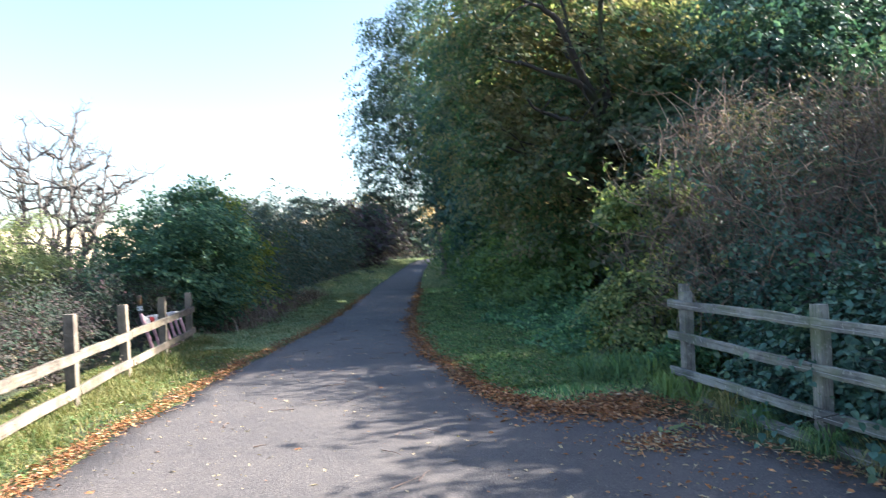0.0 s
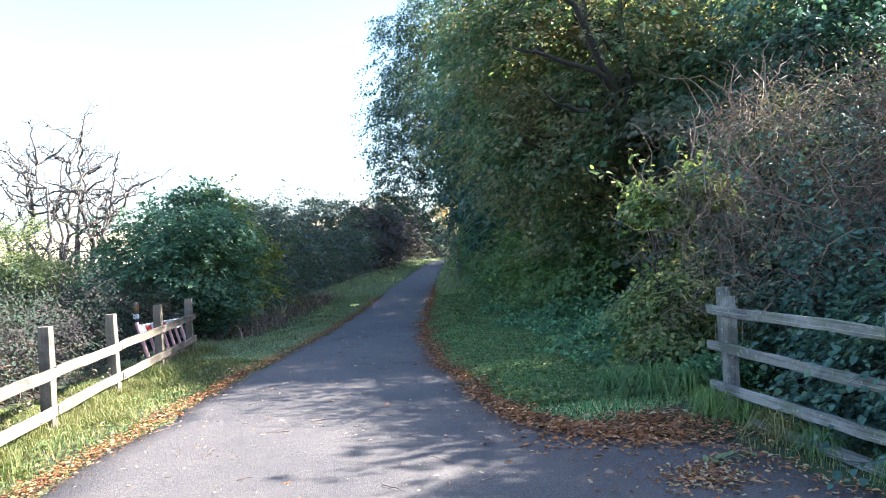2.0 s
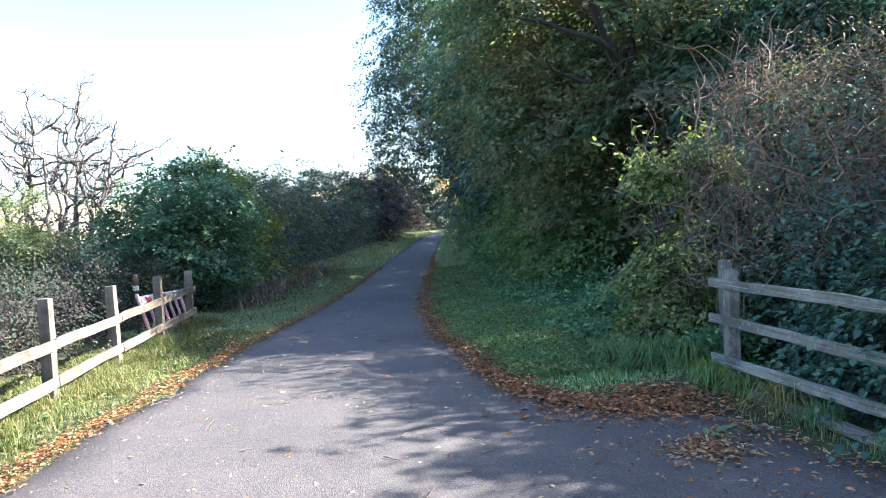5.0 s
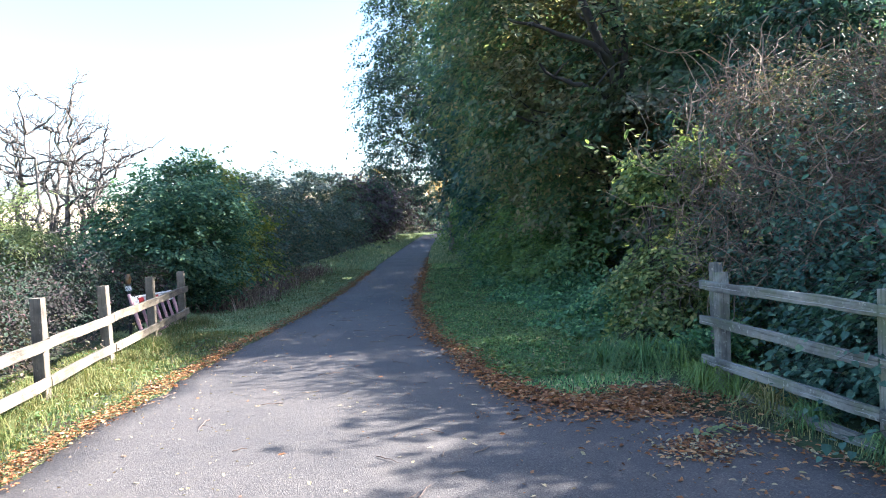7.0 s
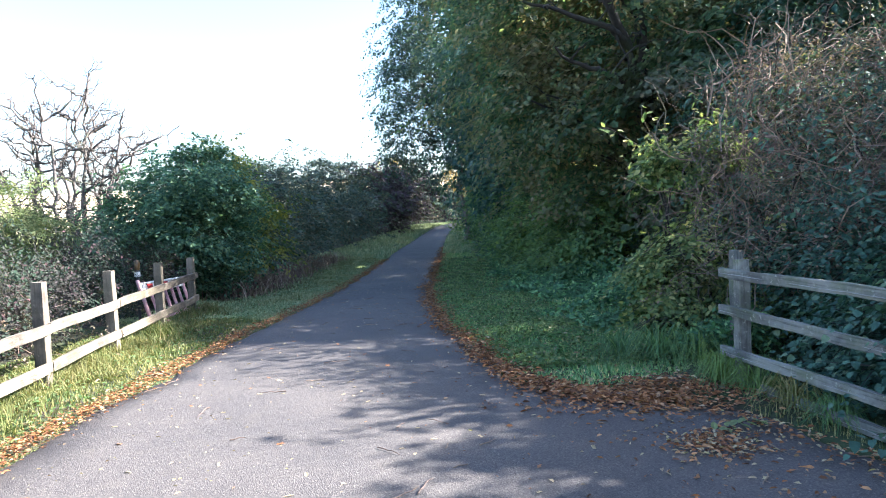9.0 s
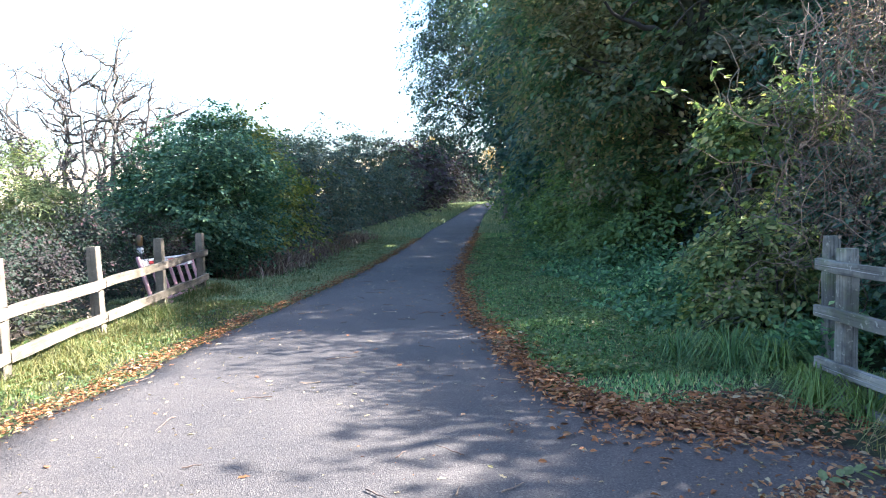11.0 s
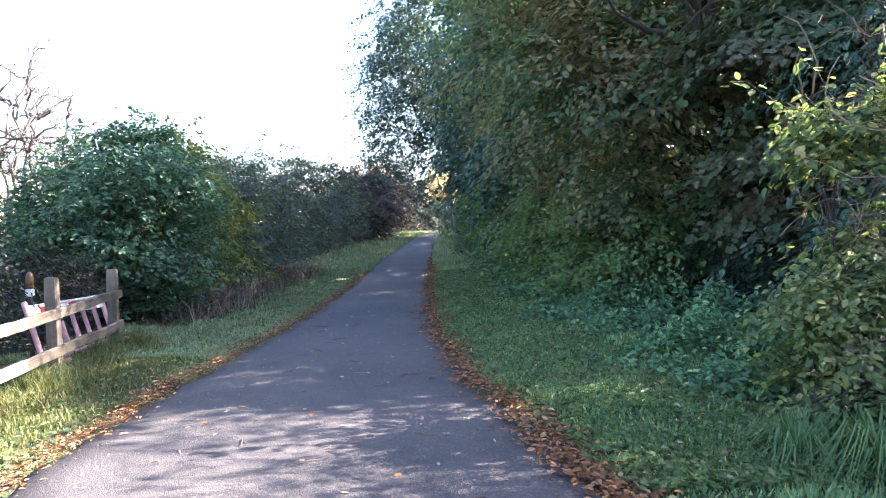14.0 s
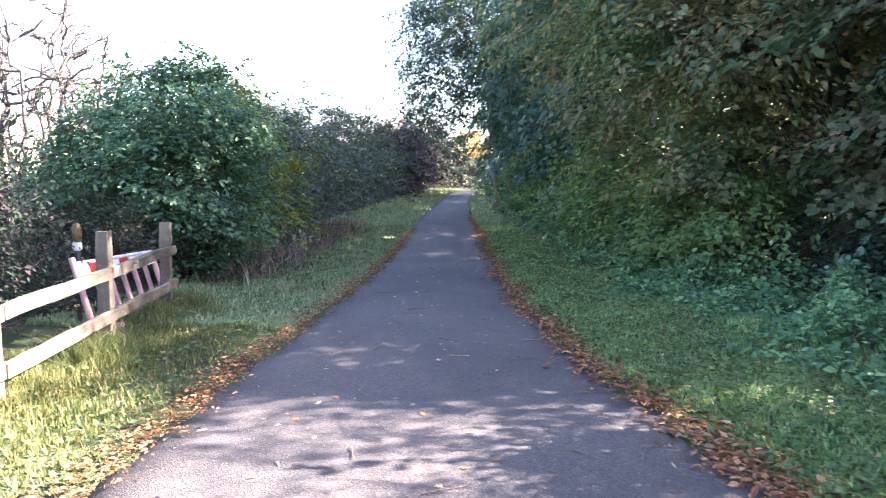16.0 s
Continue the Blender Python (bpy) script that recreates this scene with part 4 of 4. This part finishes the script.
def bare_tree(at, height, seed):
    """A leafless tree with several crooked stems, each with winding branches and twigs."""
    r = np.random.default_rng(seed)
    foot = tagged(new("bare_tree"), "leafless crooked tree with many bare branches in the field", "tree")
    foot.location = at

    for k in range(13):
        side = -3.0 + 0.5 * k + r.normal() * 0.15
        goal = np.array((side * 1.05, r.normal() * 0.9, height * (1 - 0.03 * side * side) * r.uniform(0.86, 1.05)))
        start = np.array((side * 0.32, goal[1] * 0.4, -0.1))
        t = np.linspace(0, 1, 18)[:, None]
        line = crooked(start, goal, 18, 0.07, r)
        line[:, :2] += (goal - start)[:2] * (t ** 0.8 - t) * 0.5
        out = [tube(line, np.linspace(0.110, 0.024, 18), 7)]
        for j in r.integers(5, 18, 10):
            tip = line[j] + unit(r.normal(size=3) * (1, 0.8, 0.4) + (side * 0.2, 0, 0.75)) * r.uniform(0.8, 1.9)
            b = crooked(line[j], tip, 9, 0.13, r)
            out.append(tube(b, np.linspace(0.050, 0.015, 9), 5))
            for i in r.integers(2, 9, 9):
                c = crooked(b[i], b[i] + unit(r.normal(size=3) + (0, 0, 0.7)) * r.uniform(0.3, 0.8), 6, 0.2, r)
                out.append(tube(c, np.linspace(0.019, 0.008, 6), 4))
        part("stem", mesh_from("stem", *joined(out), M["grey_bark"], True), foot)
    return foot


bare_tree((-13.6, 27.4, -0.05), 6.7, 7)


# ---- grass, undergrowth, fallen leaves ----
def blades(p, height, width, mat, name, label, seed, bend=0.5, category="grass", short=False):
    r = np.random.default_rng(seed)
    n = len(p)
    a = r.uniform(0, 2 * np.pi, n)
    side = np.stack((np.cos(a), np.sin(a), np.zeros(n)), 1)
    fall = np.stack((-np.sin(a), np.cos(a), np.zeros(n)), 1) * (bend * r.random(n) * height)[:, None]
    h = np.array((0, 0, 1.0)) * height[:, None]
    w = side * (width * r.uniform(0.6, 1.3, n))[:, None]
    if short:
        v = np.stack((p - w, p + w, p + h * 0.95 + fall), 1).reshape(-1, 3)
        return tagged(new(name, mesh_from(name, v, np.arange(3 * n).reshape(-1, 3), mat)), label, category, kind="stuff")
    v = np.stack((p - w, p + w, p + h * 0.55 + fall * 0.3 - w * 0.75, p + h * 0.55 + fall * 0.3 + w * 0.75, p + h * 0.95 + fall), 1).reshape(-1, 3)
    f = np.array([(0, 1, 3), (0, 3, 2), (2, 3, 4)])[None] + (np.arange(n) * 5)[:, None, None]
    return tagged(new(name, mesh_from(name, v, f.reshape(-1, 3), mat)), label, category, kind="stuff")


def on_ground(x, y, lift=0.0):
    return np.stack((x, y, ground_z(x, y) + lift), 1)


def clumped(x, y, scale=1.0):
    """A smooth unevenness between 0 and 1, in lumps of a few decimetres."""
    x, y = x * scale, y * scale
    s = np.sin(5.1 * x + 2.2 * np.sin(2.3 * y)) + np.sin(4.3 * y + 1.9 * np.sin(3.1 * x + 1)) + 0.6 * np.sin(11 * x - 7 * y)
    return np.clip(0.5 + s / 4.0, 0, 1)


def scatter(n, y0, y1, near, far, side, r, power=1.0):
    """Places beside the path: from near to far metres past its edge, denser towards y0."""
    y = y0 + (y1 - y0) * r.random(n) ** power
    off = near + (far - near) * r.random(n)
    x = left_edge(y) - off if side < 0 else right_edge(y) + off
    return x, y


r = np.random.default_rng(301)
x, y = scatter(105000, 3.0, 30, -0.05, 2.1, -1, r, 1.6)
tall = 0.025 + 0.035 * r.random(len(x)) + 0.09 * np.exp(-((x + 3.5) / 0.35) ** 2) * r.random(len(x)) * (y < 13)
tall *= (0.5 + 1.0 * clumped(x, y, 1.3)) * np.clip((left_edge(y) - x) / 0.45, 0.3, 1)
blades(on_ground(x, y), tall, 0.0030 + 0.0004 * y, M["verge_grass"], "grass_left", "short green verge grass beside the path", 302, 0.8, short=True)
x, y = scatter(110000, 6.35, 34, 0.10, 2.6, 1, r, 1.7)
ok = (y > np.interp(x, (0.9, 1.2, 1.5, 2.0, 2.6), (7.4, 6.9, 6.45, 6.6, 7.0))) & (r.random(len(y)) < np.clip((y - 5.9) / 2.6, 0, 1))
lush = clumped(x[ok], y[ok])
blades(on_ground(x[ok], y[ok]), (0.02 + 0.04 * r.random(ok.sum())) * (0.5 + 1.1 * lush), 0.006 + 0.0004 * y[ok], M["grass"], "grass_right", "green verge grass below the wood's edge", 303, 0.9, short=True)
x, y = scatter(14000, 28, 110, 0.05, 3.5, -1, r, 1.5)
blades(on_ground(x, y), 0.10 + 0.08 * r.random(len(x)), 0.03, M["skylit_grass"], "grass_far_left", "far verge grass", 304)
x, y = scatter(14000, 30, 110, 0.05, 2.5, 1, r, 1.5)
blades(on_ground(x, y), 0.10 + 0.08 * r.random(len(x)), 0.03, M["skylit_grass"], "grass_far_right", "far verge grass", 305)
# verge below the hedge, brightened for skylight through its blade colour
x, y = scatter(60000, 11.5, 34, 0.05, 2.6, -1, r, 1.4)
blades(on_ground(x, y), 0.04 + 0.04 * r.random(len(x)), 0.012, M["skylit_grass"], "grass_skylit", "pale verge grass below the hedge, skylight in its colour", 310, 0.8, short=True)
# long grass along the left fence, sunlit and partly dry
tuft = r.integers(0, 130, 11000)
ty = r.uniform(2.3, 13.2, 130)
tx = np.interp(ty, (0, 12.56), (-2.95, -3.70)) + r.normal(size=130) * 0.2
big = r.uniform(0.5, 1.3, 130)
x, y = tx[tuft] + r.normal(size=len(tuft)) * 0.085, ty[tuft] + r.normal(size=len(tuft)) * 0.085
blades(on_ground(x, y), (0.05 + 0.17 * r.random(len(y)) ** 1.4) * big[tuft], 0.004, M["verge_grass"], "long_grass", "long yellowing grass round the fence posts", 306, 2.2)
y = r.uniform(1.5, 5.7, 1500)
x = right_edge(y) + 0.08 + 0.38 * r.random(len(y))
blades(on_ground(x, y), 0.03 + 0.07 * r.random(len(y)) ** 2, 0.003, M["dry_grass"], "grass_under_fence", "thin grass along the foot of the fence", 308)
# brown dead stems below the hedge
hub = r.uniform(14.5, 27, 150)
y = hub[r.integers(0, 150, 5600)] + r.normal(size=5600) * 0.16
x = -3.55 + 0.018 * (y - 14) + r.normal(size=len(y)) * 0.28
blades(on_ground(x, y), 0.10 + 0.42 * r.random(len(y)) ** 1.8, 0.008, M["dead_stem"], "dead_stems", "brown dead weed stems at the hedge's foot", 307, 2.2, "weeds")


def undergrowth(n, y0, y1, near, far, h0, h1, size, mat, name, label, seed, shape=RHOMB):
    r = np.random.default_rng(seed)
    x, y = scatter(n, y0, y1, near, far, 1, r, 1.3)
    ragged = 0.28 * np.sin(y * 1.7) + 0.2 * np.sin(y * 3.9 + 1) + r.normal(size=n) * 0.12
    x = x + ragged
    u = np.clip((x - right_edge(y) - near - ragged) / (far - near), 0, 1)
    lush = clumped(x, y, 0.8)
    keep = r.random(n) < 0.12 + 1.2 * lush
    x, y, u, lush = x[keep], y[keep], u[keep], lush[keep]
    n = len(x)
    p = on_ground(x, y)
    p[:, 2] += (h0 + (h1 - h0) * u) * r.random(n) ** 0.6 * (0.35 + 1.1 * lush)
    axis = r.normal(size=(n, 3)) * (1, 1, 0.5) + (0, 0, -0.3)
    v, f = leaves_at(p, axis, r.normal(size=(n, 3)) * 0.38 + (-0.15, -0.3, 0.9), size * r.uniform(0.6, 1.4, n) * (1 + y * 0.012), shape)
    tagged(new(name, mesh_from(name, v, f, mat)), label, "undergrowth", kind="stuff")


r2 = np.random.default_rng(309)
for side, n, name in ((-1, 6000, "clover_left"), (1, 18000, "clover_right")):
    x, y = scatter(n, 3.2 if side < 0 else 7.3, 26, 0.12, 1.9, side, r2, 1.5)
    p = on_ground(x, y, 0.02)
    p[:, 2] += 0.05 * r2.random(n)
    v, f = leaves_at(p, r2.normal(size=(n, 3)) * (1, 1, 0.25), r2.normal(size=(n, 3)) * 0.35 + (0, 0, 1), 0.038 * r2.uniform(0.6, 1.5, n) * (1 + y * 0.02), RHOMB)
    tagged(new(name, mesh_from(name, v, f, M["weed"])), "low broad-leaved weeds among the verge grass", "weeds", kind="stuff")
undergrowth(34000, 8.2, 26, 1.80, 3.7, 0.08, 0.58, 0.068, M["nettle"], "nettles", "low nettles and ground ivy under the trees", 311)
undergrowth(4000, 7.2, 9.5, 1.95, 2.8, 0.10, 0.45, 0.06, M["nettle"], "nettles_by_fence", "low nettles beside the ivy mound", 312)
undergrowth(5000, 24, 60, 1.5, 3.6, 0.10, 0.60, 0.10, M["hedge"], "far_undergrowth", "low green growth along the wood", 313)


def tussock(at, n, height, seed, mat, label):
    """A clump of long arching blades."""
    r = np.random.default_rng(seed)
    a = r.uniform(0, 2 * np.pi, n)
    out = np.stack((np.cos(a), np.sin(a), np.zeros(n)), 1)
    side = np.stack((-np.sin(a), np.cos(a), np.zeros(n)), 1) * 0.0036
    reach = height * r.uniform(0.25, 1.25, n)[:, None]
    tall = height * r.uniform(0.15, 0.85, n)[:, None] * np.array((0, 0, 1.0))
    root = out * r.uniform(0, 0.10, n)[:, None]
    mid, tip = root + out * reach * 0.5 + tall, root + out * reach * 1.1 + tall * r.uniform(-0.5, 0.5, n)[:, None] + side * r.normal(size=n)[:, None] * 12
    low = root + out * reach * 0.15 + tall * 0.6
    v = np.stack((root - side, root + side, low - side, low + side, mid - side, mid + side, tip), 1).reshape(-1, 3)
    f = np.array([(0, 1, 3), (0, 3, 2), (2, 3, 5), (2, 5, 4), (4, 5, 6)])[None] + (np.arange(n) * 7)[:, None, None]
    ob = tagged(new("grass_tussock", mesh_from("grass_tussock", v, f.reshape(-1, 3), mat)), label, "grass")
    ob.location = at
    return ob


for k, (x, y, n, h, m) in enumerate(((2.62, 6.45, 260, 0.34, "grass"), (2.78, 6.15, 200, 0.30, "grass"), (2.85, 5.75, 200, 0.30, "dry_grass"), (2.9, 5.35, 160, 0.24, "grass"), (2.45, 7.45, 300, 0.42, "grass"), (2.15, 7.75, 220, 0.34, "grass"), (2.75, 7.3, 220, 0.40, "grass"), (2.98, 4.6, 160, 0.25, "grass"), (3.1, 4.1, 160, 0.25, "dry_grass"))):
    tussock((x, y, 0), n, h, 320 + k, M["understorey" if m == "grass" else m], "tussock of long arching green grass" if m == "grass" else "tussock of half-dry grass under the fence")


CURLED = (OVAL[0] * (1, 0.78, 1) + np.stack((np.zeros(6), np.zeros(6), 2.6 * OVAL[0][:, 1] ** 2 + 0.5 * (OVAL[0][:, 0] - 0.4) ** 2), 1), OVAL[1])


def litter(x, y, size, mat, name, label, seed, lift=0.012, kind="stuff"):
    r = np.random.default_rng(seed)
    n = len(x)
    p = np.stack((x, y, np.maximum(ground_z(x, y), 0.006) + lift * r.random(n) + 0.012), 1)
    axis = r.normal(size=(n, 3)) * (1, 1, 0.12)
    v, f = leaves_at(p, axis, r.normal(size=(n, 3)) * 0.5 + (0, 0, 1), size * r.uniform(0.5, 1.3, n), CURLED)
    tagged(new(name, mesh_from(name, v, f, mat)), label, "fallen leaves", kind=kind)


y = 6 + 30 * r.random(8000) ** 1.8
x = right_edge(y) + 0.07 + r.normal(size=len(y)) * 0.12 + 0.05 * np.sin(y * 2.3)
litter(x, y, 0.056, M["fallen"], "leaf_band_right", "band of orange-brown fallen leaves along the path's edge", 331, 0.02)
y = 3 + 24 * r.random(8500) ** 1.5
x = left_edge(y) - 0.05 + r.normal(size=len(y)) * 0.085 + 0.04 * np.sin(y * 2.9)
litter(x, y, 0.037, M["fallen"], "leaf_band_left", "band of brown fallen leaves along the path's edge", 332, 0.035)
n = 2200
x, y = r.normal(size=n) * 0.45 + 1.95, r.normal(size=n) * 0.26 + 6.2
ok = y < 6.75
litter(x[ok], y[ok], 0.052, M["fallen"], "leaf_drift", "drift of brown leaves in the corner by the fence", 333, 0.012)
n = 1500
y = 2.6 + 3.2 * r.random(n)
x = np.where(r.random(n) < 0.5, right_edge(y) - np.abs(r.normal(size=n)) * 0.16, r.normal(size=n) * 0.45 + 1.9)
heap = r.random(n) < 0.3
x, y = np.where(heap, 1.95 + r.normal(size=n) * 0.16, x), np.where(heap, 5.0 + r.normal(size=n) * 0.14, y)
pale = r.random(n) < 0.3
litter(x[pale], y[pale], 0.040, M["fallen_pale"], "leaf_scatter_pale", "pale leaf scraps scattered on the asphalt", 337)
x, y = x[~pale], y[~pale]
litter(x, y, 0.043, M["fallen"], "leaf_scatter", "brown leaves scattered on the asphalt", 334)
n = 220
y = 6 + 28 * r.random(n) ** 1.5
x = left_edge(y) - r.uniform(0, 1.6, n)
litter(x, y, 0.06, M["fallen_pale"], "leaf_scatter_verge", "pale leaves scattered in the verge grass", 335, 0.05)
n = 420
y = 6.4 + 20 * r.random(n) ** 1.9
x = right_edge(y) + r.uniform(0.2, 2.2, n)
litter(x, y, 0.05, M["fallen_pale"], "leaf_scatter_grass", "pale leaves scattered in the grass", 336, 0.06)

n = 1500
y = 2.8 + 20 * r.random(n) ** 1.5
u = r.random(n)
x = left_edge(y) + (right_edge(y) - left_edge(y)) * u
for pick, m, tone in ((u < 0.45, "fallen_pale", "pale"), (u >= 0.45, "fallen", "brown")):
    litter(x[pick], y[pick], 0.021, M[m], "leaf_crumbs_" + tone, tone + " crumbs of leaf and twig on the asphalt", 338, 0.004)

single = []
for k in range(4):
    q = np.random.default_rng(340 + k)
    v, f = leaves_at(np.zeros((1, 3)), np.array([(1.0, 0, 0.05)]), np.array([(0.1 * k - 0.15, 0.1, 1.0)]), np.array([0.05]), LOBED if k % 2 else OVAL)
    single.append(mesh_from("fallen_leaf", v - np.array((0.03, 0, min(v[:, 2]))), f, M["fallen_pale"] if k < 3 else M["fallen"]))
for k in range(295):
    y = 3.2 + 21 * r.random() ** 1.6
    a, b = left_edge(y), right_edge(y)
    u = r.random()
    leaf = tagged(new("fallen_leaf", single[k % 4]), "pale fallen leaf lying on the asphalt path", "leaf", "leaves on the path")
    leaf.matrix_world = pose(a + (b - a) * u, y, 0.006 + 0.022 * (1 - (2 * u - 1) ** 2), r.normal() * 6, r.normal() * 6, r.uniform(0, 360)) @ Matrix.Diagonal((r.uniform(0.6, 1.3), r.uniform(0.35, 0.9), 0.8, 1))


sticks = []
for k in range(4):
    q = np.random.default_rng(370 + k)
    long = 0.05 + 0.03 * k
    line = crooked((-long, 0, 0.006), (long, 0.01, 0.006), 6, 0.06, q)
    line[:, 2] = 0.006 + 0.004 * np.abs(q.normal(size=6))
    made = [tube(line, np.linspace(0.0045, 0.002, 6), 5)]
    if k % 2:
        made.append(tube(crooked(line[3], line[3] + np.array((0.03, 0.035, 0.004)), 4, 0.05, q), np.linspace(0.003, 0.0015, 4), 5))
    sticks.append(mesh_from("fallen_twig", *joined(made), M["twig" if k == 1 else "old_twig"], True))
for k in range(70):
    y = 3.4 + 13 * r.random() ** 1.3
    a, b = left_edge(y), right_edge(y)
    u = r.random() ** 0.6
    twig = tagged(new("fallen_twig", sticks[k % 4]), "short dry twig lying on the asphalt path", "twig", "twigs on the path")
    twig.matrix_world = pose(a + (b - a) * u, y, 0.002 + 0.023 * (1 - (2 * u - 1) ** 2), 0, 0, r.uniform(0, 360))


# ---- roadworks things behind the left fence ----
def bar_mesh(a, b, wide, mat, name, sides=8):
    v, f = tube([a, np.asarray(a) * 0.98 + np.asarray(b) * 0.02, np.asarray(a) * 0.02 + np.asarray(b) * 0.98, b], (wide * 0.8, wide, wide, wide * 0.8), sides)
    n = len(v)
    v = np.concatenate((v, [a, b]))
    f = np.concatenate((f, [(n, (k + 1) % sides, k) for k in range(sides)], [(n + 1, n - sides + k, n - sides + (k + 1) % sides) for k in range(sides)]))
    return mesh_from(name, v, f, mat, True)


def slab(x0, x1, y0, y1, z0, z1, mat, name, bevel=0.006):
    bm = bmesh.new()
    bmesh.ops.create_cube(bm, size=1)
    bmesh.ops.scale(bm, vec=(x1 - x0, y1 - y0, z1 - z0), verts=bm.verts)
    bmesh.ops.translate(bm, vec=((x0 + x1) / 2, (y0 + y1) / 2, (z0 + z1) / 2), verts=bm.verts)
    bmesh.ops.bevel(bm, geom=bm.edges[:], offset=bevel, segments=2, affect="EDGES")
    return smooth_part(bm, mat, name)


barrier = tagged(new("road_barrier"), "faded red and white plastic road barrier leaning behind the fence", "barrier")
barrier.matrix_world = pose(-3.86, 11.15, 0.02, 0, -16, -1)
part("end_post", bar_mesh((0, 0.02, 0), (0, 0.02, 0.74), 0.028, M["pink"], "end_post"), barrier)
part("end_post", bar_mesh((0, 1.68, 0), (0, 1.68, 0.64), 0.028, M["pink"], "end_post"), barrier)
part("bottom_rail", bar_mesh((0, 0.02, 0.08), (0, 1.68, 0.08), 0.022, M["pink"], "bottom_rail"), barrier)
part("top_rail", bar_mesh((0.0, 0.04, 0.675), (0, 1.70, 0.63), 0.020, M["white"], "top_rail"), barrier, "white tubular top rail")
for k in range(8):
    y0 = 0.06 + k * 0.20
    part("panel", slab(-0.014, 0.014, y0, y0 + 0.197, 0.52 - k * 0.004, 0.66 - k * 0.006, M["red" if k in (1, 4) else "white"], "panel"), barrier, "red reflective panel" if k in (1, 4) else "white reflective panel")
for k in range(5):
    y0 = 0.30 + k * 0.27
    part("bar", slab(-0.016, 0.016, y0, y0 + 0.06, 0.09, 0.515, M["pink"], "bar"), barrier)
for y0 in (0.10, 1.55):
    part("foot", slab(-0.20, 0.22, y0, y0 + 0.06, 0.0, 0.05, M["pink"], "foot", 0.015), barrier)

lamp = tagged(new("warning_lamp"), "amber roadworks warning lamp on a dark stake", "lamp")
lamp.location = (-4.28, 11.72, 0)
part("stake", bar_mesh((0, 0, -0.05), (0.01, 0, 0.74), 0.024, M["black"], "stake"), lamp)
part("battery_box", slab(-0.04, 0.04, -0.032, 0.032, 0.74, 0.83, M["white"], "battery_box", 0.012), lamp, "white plastic battery box")
lens = part("lens", mesh_from("lens", *tube([(0, 0, 0.83), (0, 0, 0.845), (0, 0, 0.90), (0, 0, 0.96), (0, 0, 1.0), (0, 0, 1.012)], (0.026, 0.040, 0.044, 0.041, 0.028, 0.004), 16), M["amber"], True), lamp, "amber plastic lens")
part("rim", mesh_from("rim", *tube([(0, 0, 0.828), (0, 0, 0.832), (0, 0, 0.848), (0, 0, 0.852)], (0.036, 0.048, 0.048, 0.036), 16), M["black"], True), lens)

# a green sprig dropped on the asphalt
q = np.random.default_rng(360)
line = crooked((0, 0, 0.03), (0.34, 0.10, 0.03), 7, 0.08, q)
sprig = tagged(new("fallen_sprig"), "green leafy sprig dropped on the asphalt", "twig")
sprig.location = (2.05, 5.25, 0)
part("stem", mesh_from("stem", *tube(line, np.linspace(0.004, 0.0015, 7), 5), M["bark"], True), sprig)
for k in range(14):
    v, f = leaves_at(line[k % 7][None] + q.normal(size=(1, 3)) * (0.01, 0.01, 0.004), np.array([(0.4, (-1) ** k, 0.15)]) + q.normal(size=(1, 3)) * 0.3, np.array([(0, 0, 1.0)]) + q.normal(size=(1, 3)) * 0.2, np.array([q.uniform(0.06, 0.10)]), OVAL)
    part("leaf", mesh_from("leaf", v, f, M["willow"]), sprig)
